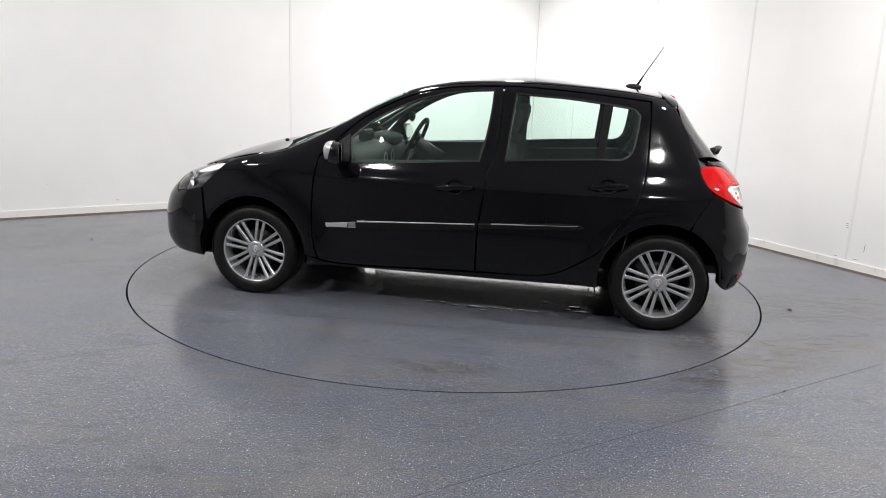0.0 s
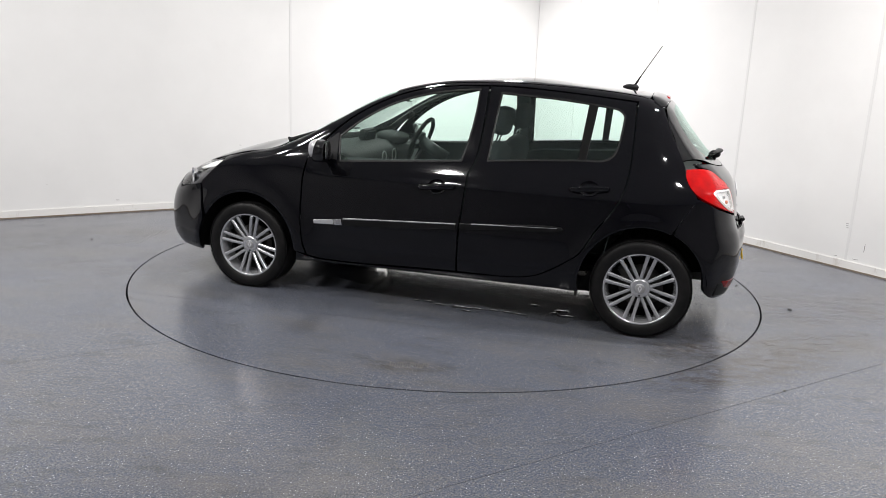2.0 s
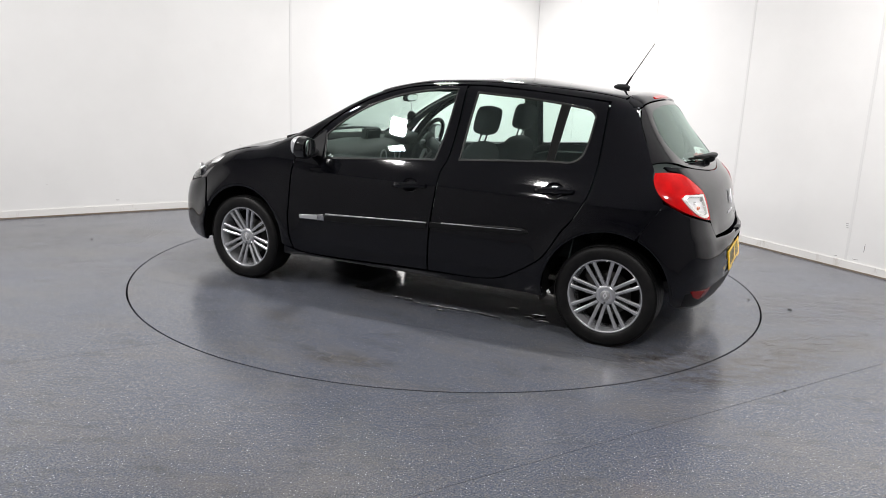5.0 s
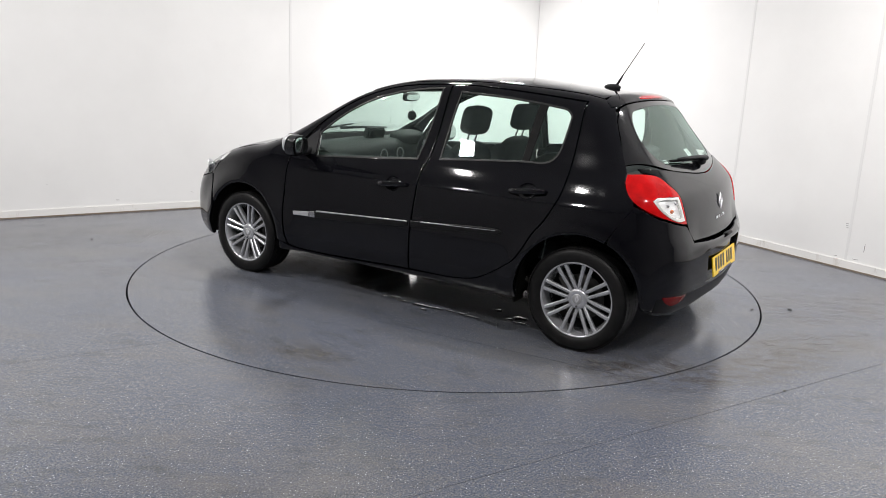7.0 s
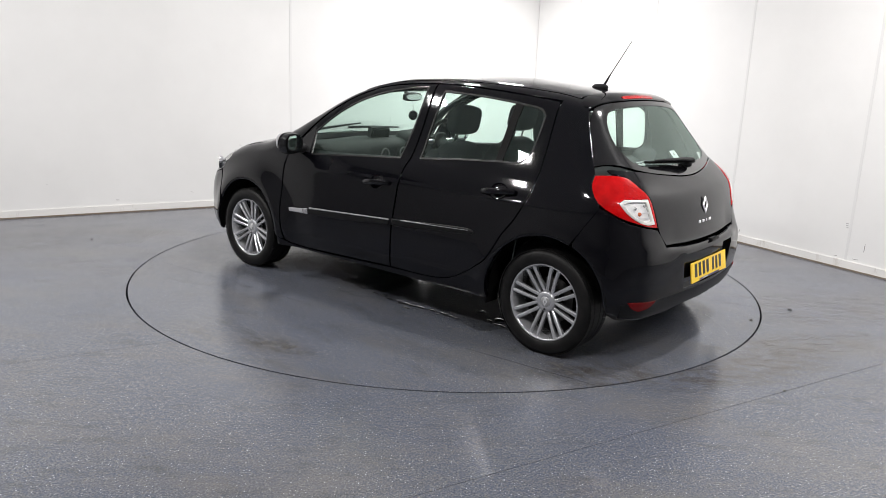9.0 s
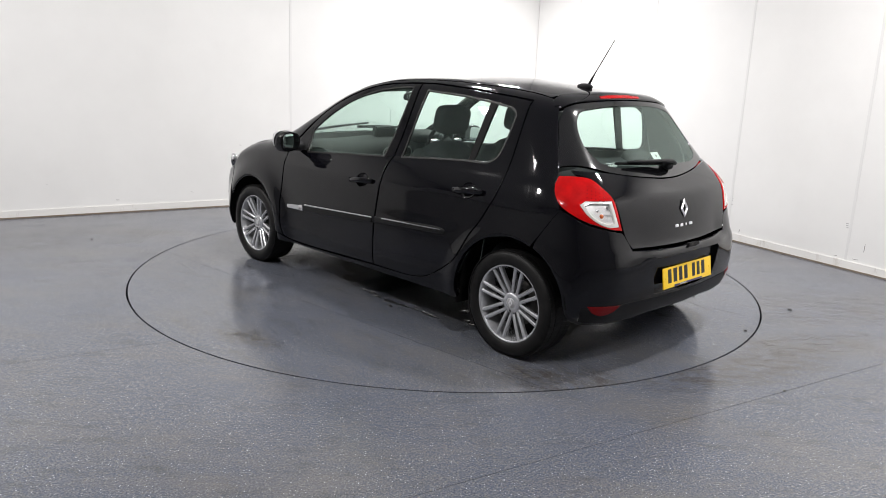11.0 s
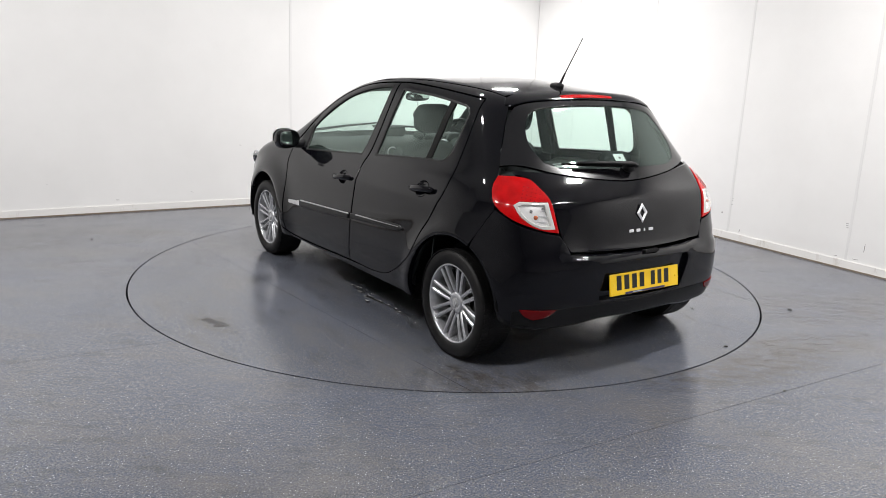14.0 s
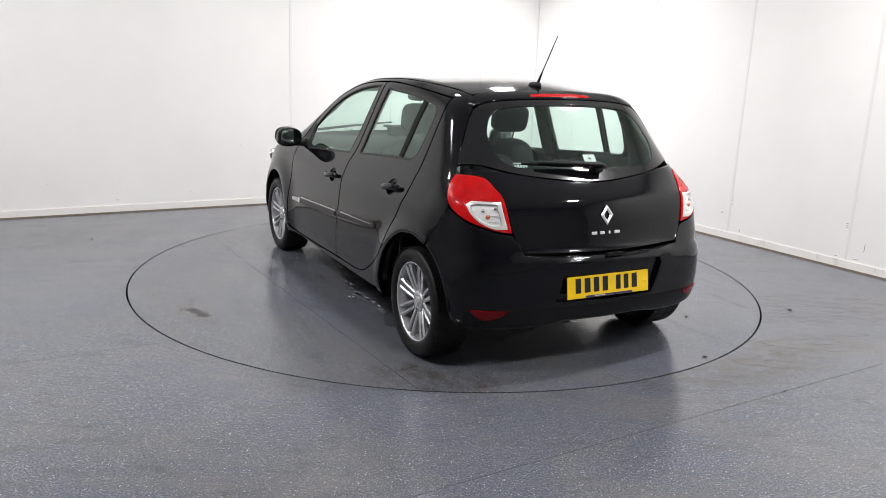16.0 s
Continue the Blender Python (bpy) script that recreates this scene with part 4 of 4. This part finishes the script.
def door_mirror(d, s):
    m = pose(1.992, .905 * s, .972, 0, 0, 8 * s)
    shell = pillow(m, .120, .185, .140, 3.0, 18)
    for v in shell.verts:
        q = m.inverted() @ v.co
        if q.x < -.035:
            q.x = -.035 - (q.x + .035) * .08
        q.z *= 1 - .35 * max(0, -q.y * s) / .2
        v.co = m @ q
    ob = part("door_mirror", shell, TRIM, d, "black door mirror with a satin silver cap", True)
    cap = pillow(m @ pose(.016, .012 * s, .012), .108, .168, .122, 2.8, 16)
    bmesh.ops.bisect_plane(cap, geom=cap.verts[:] + cap.edges[:] + cap.faces[:], plane_co=m @ Vector((.028, 0, 0)), plane_no=(m.to_3x3() @ Vector((1, 0, .25))).normalized(), clear_inner=True)
    part("mirror_cap", cap, SATIN, ob, "satin silver mirror cap", True)
    part("mirror_glass", pillow(m @ pose(-.036, .006 * s, .002, 0, 0, 10 * s), .006, .148, .106, 3.4, 12), MIRROR, ob, "", True)
    arm = bmesh.new()
    tube(arm, [(2.0, .865 * s, .935), (2.015, .80 * s, .925), (2.02, .765 * s, .93)], [.035, .032, .040], 14, True, .8)
    part("mirror_arm", arm, PLASTIC, ob, "", True)


def wheel_parts():
    """One alloy wheel about its own centre, outside towards +y."""
    w = part("wheel", lathe([(.196, -.07), (.198, .02), (.196, .055)], 56), IRON, car, "silver twin-spoke alloy wheel with a black tyre", True)
    tyre = [(.205, -.095), (.225, -.102), (.262, -.103), (.282, -.094), (.2905, -.075), (.292, -.03), (.292, .03), (.2905, .072), (.284, .088), (.270, .0985), (.245, .101), (.222, .097), (.212, .088), (.207, .07), (.205, -.095)]
    part("tyre", lathe(tyre, 96), TYRE, w, "black road tyre", True)
    tread = bmesh.new()
    for k in range(72):
        a = 2 * math.pi * k / 72
        for y in (-.072, -.03, .03, .072):
            bmesh.ops.create_cube(tread, size=1, matrix=Matrix.Rotation(a + y * .6, 4, "Y") @ Matrix.Translation((.2912, y, 0)) @ pose(0, 0, 0, 12 if y > 0 else -12) @ Matrix.Diagonal((.004, .036, .0215, 1)))
    tagged(part("tread", tread, TYRE, w), kind="stuff")
    rim = [(.196, .03), (.200, .070), (.204, .086), (.2115, .090), (.2155, .086), (.216, .078), (.211, .066)]
    part("rim", lathe(rim, 80), ALLOY, w, "bright machined rim lip", True)
    barrel = [(.197, -.06), (.186, .0), (.190, .05), (.203, .083)]
    part("rim_barrel", lathe(barrel, 64), ALLOY, w, "", True)
    part("brake_disc", lathe([(.0, -.01), (.05, -.008), (.055, .0), (.128, .0), (.130, -.01)], 48), IRON, w, "dark iron brake disc", True)
    # added disc; blocks the bright floor that would show between the spokes
    part("backing_disc", lathe([(.0, -.052), (.12, -.05), (.19, -.045), (.196, -.03)], 48), RUBBER, w, "dark disc added to close the view through the spokes", True)
    part("caliper", block(pose(.085, .012, .07, 0, 40, 0), .06, .045, .12, .012), IRON, w)
    for k in range(8):
        base = Matrix.Rotation(2 * math.pi * (k + .667) / 8, 4, "Y")
        for off, lean in ((.0165, 3.2), (-.0165, -3.2)):
            bm = bmesh.new()
            rows = ((.040, .0095, .055, .030), (.075, .0098, .064, .030), (.12, .0102, .072, .028), (.165, .0105, .078, .026), (.196, .0115, .081, .028), (.207, .0140, .082, .02))
            rings = []
            for r, half, y, thick in rows:
                z0 = off + math.tan(radians(lean)) * (r - .07)
                pts = [(r, y - thick, z0 - half * .8), (r, y - .006, z0 - half), (r, y, z0 - half * .45), (r, y, z0 + half * .45), (r, y - .006, z0 + half), (r, y - thick, z0 + half * .8)]
                rings.append([bm.verts.new(base @ Vector(p)) for p in pts])
            for a, b in zip(rings, rings[1:]):
                for i in range(6):
                    bm.faces.new((a[i], a[(i + 1) % 6], b[(i + 1) % 6], b[i]))
            bm.faces.new(rings[0])
            bm.faces.new(rings[-1])
            part("spoke", bm, ALLOY, w)
    part("hub", lathe([(.060, .01), (.060, .045), (.057, .060), (.050, .066), (.034, .067), (.031, .0655), (.0, .0655)], 48), ALLOY, w, "silver hub cover", True)
    part("hub_disc", lathe([(.029, .0655), (.028, .0668), (.0, .0668)], 32), INSERT, w, "dull grey hub centre", True)
    bm = bmesh.new()
    ring = [(.022, 0), (0, .013), (-.022, 0), (0, -.013)]
    hole = [(.013, 0), (0, .006), (-.013, 0), (0, -.006)]
    a = [bm.verts.new((v, .0705, u)) for u, v in ring]
    b = [bm.verts.new((v, .0705, u)) for u, v in hole]
    for i in range(4):
        bm.faces.new((a[i], a[(i + 1) % 4], b[(i + 1) % 4], b[i]))
    for v in bmesh.ops.extrude_face_region(bm, geom=bm.faces[:])["geom"]:
        if isinstance(v, bmesh.types.BMVert):
            v.co.y -= .004
    part("hub_emblem", bm, BRIGHT, w, "small bright diamond emblem")
    part("bolt", lathe([(.0, .0695), (.006, .0695), (.007, .064)], 12, pose(0, 0, -.041)), INK, w)
    return w


def wheels():
    w = wheel_parts()
    w.matrix_basis = pose(0, .735, .291)
    copy_thing(w, pose(2.575, .735, .291, 0, 2, 0))
    copy_thing(w, pose(0, -.735, .291, 0, 0, 180))
    copy_thing(w, pose(2.575, -.735, .291, 0, 11, 180))
    for x in (0, 2.575):
        for s in (1, -1):
            bm = bmesh.new()
            rows = [(.372, .835), (.375, .60), (.375, .46)]
            rings = [[bm.verts.new((x + r * math.cos(radians(a)), y * s, .295 + r * math.sin(radians(a)))) for a in range(-8, 178, 6)] for r, y in rows]
            for a, b in zip(rings, rings[1:]):
                for i in range(len(a) - 1):
                    bm.faces.new((a[i], a[i + 1], b[i + 1], b[i]))
            bm.faces.new(rings[-1])
            bmesh.ops.translate(bm, verts=bm.verts[:], vec=(0, -.02 * s, 0))
            part("arch_liner", bm, RUBBER, car, "black wheel arch liner", True)


def underside():
    bm = block(pose(1.20, 0, .315), 1.75, 1.40, .03, .010)
    part("floor_pan", bm, UNDERBODY, car, "dark underbody")
    part("rear_pan", block(pose(-.17, 0, .36), .56, .84, .16, .03), UNDERBODY, car)
    part("front_pan", block(pose(2.62, 0, .245), 1.15, 1.10, .15, .04), RUBBER, car)
    part("rear_axle", tube(bmesh.new(), [(0, -.62, .27), (0, .62, .27)], .035, 12), IRON, car, "", True)
    part("silencer", pillow(pose(-.34, -.18, .285), .20, .52, .13, 3), IRON, car, "dull exhaust silencer", True)
    for s in (1, -1):
        # added block; stops light showing through the gaps at the door bottoms
        part("inner_sill_filler", block(pose(1.25, .735 * s, .315), 1.72, .05, .11, .01), RUBBER, car, "dark block added inside the sill to close the door gaps")
        # added block in the arm's place; hides the bright gap before the tyre
        part("trailing_arm_filler", block(pose(.25, .57 * s, .265), .34, .09, .17, .03), RUBBER, car, "black block standing in for the rear suspension arm")
        part("mud_flap", block(pose(.372, .785 * s, .236, 0, 8), .008, .12, .055, .003), RUBBER, car)


def plate_and_badges():
    part("tailgate_handle", block(pose(-.578, -.02, .622, 0, 8), .03, .11, .018, .004), BUMPER_PLASTIC, car, "black grip under the tailgate edge")
    m = pose(-.578, 0, .464, 0, 9, 0)
    plate = part("number_plate", block(m, .007, .522, .112, .002), YELLOW, car, "yellow rear number plate with dark bars")
    y = .212
    for w in (.034, .036, .034, .034, .0, .030, .030, .034):
        if w == 0:
            y -= .030
            continue
        part("plate_bar", block(m @ Matrix.Translation((-.0038, y - w / 2, .008)), .0015, w, .074), INK, plate)
        y -= w + .022
    part("plate_footer", block(m @ Matrix.Translation((-.0036, 0, -.049)), .0014, .30, .010), BLUE, plate)
    part("footer_print", block(m @ Matrix.Translation((-.0042, .06, -.049)), .001, .07, .005), PALE, plate)
    for s in (1, -1):
        part("plate_screw", lathe([(.0, .003), (.005, .003), (.006, 0)], 12, m @ Matrix.Translation((-.0035, .236 * s, .0)) @ pose(0, 0, 0, 0, 0, 90)), YELLOW, plate)
    # diamond emblem on the tailgate, bent like a folded ribbon
    q = skin("rear", (0, .812))[0]
    em = pose(float(q[0]) - .006, 0, .812, 0, 9, 0)
    bm = bmesh.new()
    outer, inner = [(0, .052), (.040, 0), (0, -.052), (-.040, 0)], [(0, .026), (.017, 0), (0, -.026), (-.017, 0)]
    for i in range(4):
        j = (i + 1) % 4
        mid = [((a[0] + b[0]) / 2, (a[1] + b[1]) / 2) for a, b in ((outer[i], inner[i]), (outer[j], inner[j]))]
        f = [em @ Vector((0, *outer[i])), em @ Vector((0, *outer[j])), em @ Vector((-.006, *mid[1])), em @ Vector((-.006, *mid[0])), em @ Vector((0, *inner[i])), em @ Vector((0, *inner[j]))]
        v = [bm.verts.new(p) for p in f]
        bm.faces.new((v[0], v[1], v[2], v[3]))
        bm.faces.new((v[3], v[2], v[5], v[4]))
    part("emblem", bm, BRIGHT, car, "chrome diamond emblem")
    for y, w in ((.078, .034), (.028, .030), (-.018, .012), (-.068, .036)):
        q = skin("rear", (y, .724))[0]
        part("badge_bar", block(pose(float(q[0]) - .002, y, .724, 0, 8, 0), .005, w, .016, .002), BRIGHT, car, "small plain chrome bar")


def roof_and_wipers():
    bm = pillow(pose(.205, -.002, 1.428), .105, .050, .040, 2.3, 14)
    base = part("aerial", bm, PLASTIC, car, "black roof aerial with a thin whip", True)
    part("mast", tube(bmesh.new(), [(.185, -.004, 1.432), (.160, -.005, 1.478), (.146, -.006, 1.503)], [.0085, .0065, .0045], 10), PLASTIC, base, "", True)
    part("whip", tube(bmesh.new(), [(.146, -.006, 1.503), (.03, -.011, 1.696)], [.0034, .0026], 8), PLASTIC, base, "thin dark whip", True)
    # tailgate wiper
    piv = skin("tail", (-.03, -.452))[0]
    tip = skin("tail", (.40, -.395))[0]
    n = Vector((-.7, 0, .7))
    a, b = Vector(piv) + n * .035, Vector(tip) + n * .022
    bm = tube(bmesh.new(), [a + (b - a) * f + n * h for f, h in ((-.08, -.004), (0, .012), (.25, .014), (.55, .010), (.8, .004))], [.022, .024, .017, .013, .010], 12, True, .6)
    arm = part("rear_wiper", bm, PLASTIC, car, "black tailgate wiper", True)
    part("wiper_blade", tube(bmesh.new(), [a + (b - a) * f - n * .010 for f in (.12, .5, 1.0)], [.006, .008, .006], 8), RUBBER, arm, "", True)
    part("wiper_boss", pillow(pose(*(Vector(piv) + n * .012)), .07, .06, .05, 2.4, 10), PLASTIC, arm, "", True)
    # windscreen wipers
    for y0, y1 in ((.55, -.05), (-.02, -.56)):
        p, q = skin("top", (2.40, y0), (2.30 if y0 > 0 else 2.36, y1))
        part("wiper_arm", tube(bmesh.new(), [(p[0], p[1], p[2] + .012), ((p[0] + q[0]) / 2, (p[1] + q[1]) / 2, (p[2] + q[2]) / 2 + .016), (q[0], q[1], q[2] + .010)], [.011, .009, .006], 8), PLASTIC, car, "", True)
        part("washer_jet", pillow(pose(2.585, (y0 + y1) / 2 * .8, float(skin("top", (2.585, (y0 + y1) / 2 * .8))[0][2]) + .004), .03, .022, .014, 2.4, 8), PLASTIC, car, "", True)
    for s in (1, -1):
        part("spoiler_stop", pillow(pose(*[float(c) * (s if i == 1 else 1) for i, c in enumerate(skin("tail", (.525, .0))[0])]), .012, .012, .012, 2, 8), CHROME, car, "", True)
    # stickers inside the tailgate glass
    for y, v, w, h in ((.385, -.372, .085, .040), (-.045, -.365, .075, .052)):
        q = Vector(skin("tail", (y, v))[0])
        m = Matrix.Translation(q + Vector((.012, 0, -.012))) @ pose(0, 0, 0, 0, 41, 0)
        st = part("window_sticker", block(m, .001, w, h if w < .08 else .004), PALE, car, "pale sticker inside the rear glass")
        bm = bmesh.new()
        if w > .08:
            for k in range(5):
                bmesh.ops.create_cube(bm, size=1, matrix=m @ Matrix.Translation((-.001, .034 - .016 * k, -.018)) @ Matrix.Diagonal((.001, .011, .020 if k % 2 else .013, 1)))
            part("sticker_print", bm, PALE, st)
        else:
            for sy, sz in ((.018, .005), (.005, .018)):
                bmesh.ops.create_cube(bm, size=1, matrix=m @ Matrix.Translation((-.0012, 0, 0)) @ Matrix.Diagonal((.001, sy, sz, 1)))
            part("sticker_print", bm, INK, st)


def seat(x, y):
    s = part("front_seat", pillow(pose(x + .32, y, .50, 0, -8), .52, .50, .20, 3.2, 16), FABRIC, car, "dark cloth front seat with a headrest", True)
    back = pillow(pose(x + .10, y, .765, 0, -17), .17, .48, .58, 3.4, 18)
    part("backrest", back, FABRIC, s, "", True)
    for dy in (.16, -.16):
        part("side_bolster", pillow(pose(x + .135, y + dy * 1.22, .76, 0, -17), .16, .10, .50, 2.8, 12), FABRIC, s, "", True)
    part("headrest", pillow(pose(x, y, 1.186, 0, -12), .105, .265, .18, 4.2, 18), FABRIC, s, "", True)
    for dy in (.05, -.05):
        part("headrest_post", tube(bmesh.new(), [(x + .012, y + dy, 1.13), (x + .045, y + dy, 1.02)], .006, 8), CHROME, s, "", True)


def cabin():
    seat(.968, .335)
    seat(.968, -.335)
    bench = part("rear_bench", pillow(pose(.42, 0, .50, 0, -6), .52, 1.24, .20, 4, 16), FABRIC, car, "dark cloth rear bench", True)
    part("bench_back", pillow(pose(.13, 0, .76, 0, -20), .15, 1.24, .52, 4.5, 18), FABRIC, bench, "", True)
    for y in (.36, -.36):
        part("headrest", pillow(pose(.045, y, 1.005, 0, -18), .09, .25, .11, 3, 14), FABRIC, bench, "", True)
    part("parcel_shelf", block(pose(-.13, 0, .93, 0, 3), .34, 1.02, .02, .006), CABIN, car)
    # dashboard across the car, right-hand drive
    bm = bmesh.new()
    prof = ((2.42, .90), (2.30, .945), (2.12, .965), (1.98, .955), (1.92, .92), (1.89, .86), (1.93, .74), (1.98, .60), (2.10, .52), (2.42, .52))
    ys = [-.70, -.55, -.3, 0, .3, .55, .70]
    rings = [[bm.verts.new((x + (.0 if abs(y) < .5 else .02), y, z + (.012 if abs(y) < .25 else 0))) for x, z in prof] for y in ys]
    for a, b in zip(rings, rings[1:]):
        for i in range(len(prof)):
            bm.faces.new((a[i], a[(i + 1) % len(prof)], b[(i + 1) % len(prof)], b[i]))
    bm.faces.new(rings[0])
    bm.faces.new(rings[-1])
    dash = part("dashboard", bm, DASH, car, "dark grey dashboard", True)
    part("binnacle", pillow(pose(1.99, -.36, .965, 0, -8), .20, .34, .09, 3.4, 14), DASH, dash, "", True)
    part("dash_screen", block(pose(2.06, -.01, 1.005, 0, -12), .06, .20, .085, .012), DASH, dash)
    for y in (.62, -.62, .09, -.11):
        part("air_vent", lathe([(.036, .004), (.040, .010), (.044, .004)], 26, pose(1.893, y, .862, 0, 0, 90)), INSERT, dash, "round vent with a satin ring", True)
    part("console", block(pose(1.72, 0, .50, 0, 8), .60, .22, .30, .03), CABIN, car)
    part("gear_lever", tube(bmesh.new(), [(1.62, 0, .62), (1.60, 0, .76), (1.60, 0, .80)], [.014, .012, .026], 12), CABIN, car, "", True)
    # steering wheel
    m = pose(1.775, -.40, .945, 0, 0, 90) @ pose(0, 0, 0, -24)
    bm = bmesh.new()
    seg, ring = 40, 10
    loops = [[bm.verts.new(m @ Vector(((.185 + .016 * math.cos(b)) * math.cos(a), .016 * math.sin(b), (.185 + .016 * math.cos(b)) * math.sin(a)))) for b in np.linspace(0, 2 * math.pi, ring + 1)[:-1]] for a in np.linspace(0, 2 * math.pi, seg + 1)[:-1]]
    for i in range(seg):
        for k in range(ring):
            bm.faces.new((loops[i][k], loops[i][(k + 1) % ring], loops[(i + 1) % seg][(k + 1) % ring], loops[(i + 1) % seg][k]))
    sw = part("steering_wheel", bm, RUBBER, car, "black three-spoke steering wheel", True)
    part("airbag_cover", pillow(m @ pose(0, -.012, 0), .15, .05, .14, 2.8, 14), CABIN, sw, "", True)
    for a in (0, 180, 270):
        part("wheel_spoke", block(m @ Matrix.Rotation(radians(-a), 4, "Y") @ pose(.12, -.002, 0), .12, .018, .034, .006), SATIN, sw)
    part("column", tube(bmesh.new(), [m @ Vector((0, .01, 0)), m @ Vector((0, .24, -.02))], .045, 14), CABIN, sw, "", True)
    # mirror and hanging disc
    part("inner_mirror", pillow(pose(1.745, -.03, 1.288, 0, -8, 6), .045, .21, .062, 3.4, 14), RUBBER, car, "rear-view mirror", True)
    part("mirror_face", pillow(pose(1.724, -.028, 1.287, 0, -8, 6), .006, .195, .050, 3.4, 10), MIRROR, car, "", True)
    part("mirror_stem", tube(bmesh.new(), [(1.76, -.02, 1.30), (1.80, -.01, 1.322)], .011, 10), RUBBER, car, "", True)
    ch = part("hanging_disc", lathe([(.0, -.004), (.030, -.006), (.036, 0), (.030, .006), (.0, .004)], 30, pose(1.728, -.026, 1.155, 0, 0, 62)), RUBBER, car, "round dark air freshener", True)
    part("cord", tube(bmesh.new(), [(1.728, -.026, 1.19), (1.735, -.027, 1.265)], .0015, 6), RUBBER, ch)
    # headlining and pillar trims
    lining = full_y([(1.64, 0), (1.60, .50), (1.0, .47), (.5, .47), (.10, .45), (.08, 0)])
    panel("headlining", "top", lining, LINING, car, level=-.032, gap=0, depth=.01, label="grey cloth headlining")
    a_trim = [(2.10, 1.0), (1.85, 1.18), (1.65, 1.285), (1.45, 1.335), (1.45, 1.35), (1.65, 1.302), (1.87, 1.20), (2.15, 1.02)]
    both("pillar_trim", "side", a_trim, LINING, car, level=-.03, gap=0, depth=.01)
    both("pillar_trim", "side", [(1.11, .93), (1.05, 1.38), (.965, 1.38), (1.0, .93)], CABIN, car, level=-.03, gap=0, depth=.01)
    both("pillar_trim", "side", [(.20, .93), (.15, 1.0), (.155, 1.33), (-.02, 1.30), (-.12, 1.02), (-.1, .93)], CABIN, car, level=-.035, gap=0, depth=.01)
    both("side_lining", "side", [(.24, .40), (.14, .93), (-.15, .93), (-.25, .72), (-.10, .68), (.20, .62)], CABIN, car, level=-.05, gap=0, depth=.01)


body_shell()
doors()
wheels()
underside()
plate_and_badges()
roof_and_wipers()
cabin()


def motions():
    """The turntable turns the car about its own centre."""
    rows = []
    for k in range(33):
        t = k * 0.5
        a = 2.9709 - 0.05556 * t - 0.00007 * t * t
        m = Matrix.Rotation(a, 4, "Z") @ Matrix.Translation((-1.4677, 0.1465, 0))
        rows.append((t, m))
    walk(car, rows)
    walk(table, [(t, Matrix.Rotation(2.9709 - 0.05556 * t - 0.00007 * t * t, 4, "Z")) for t, _ in rows])


motions()
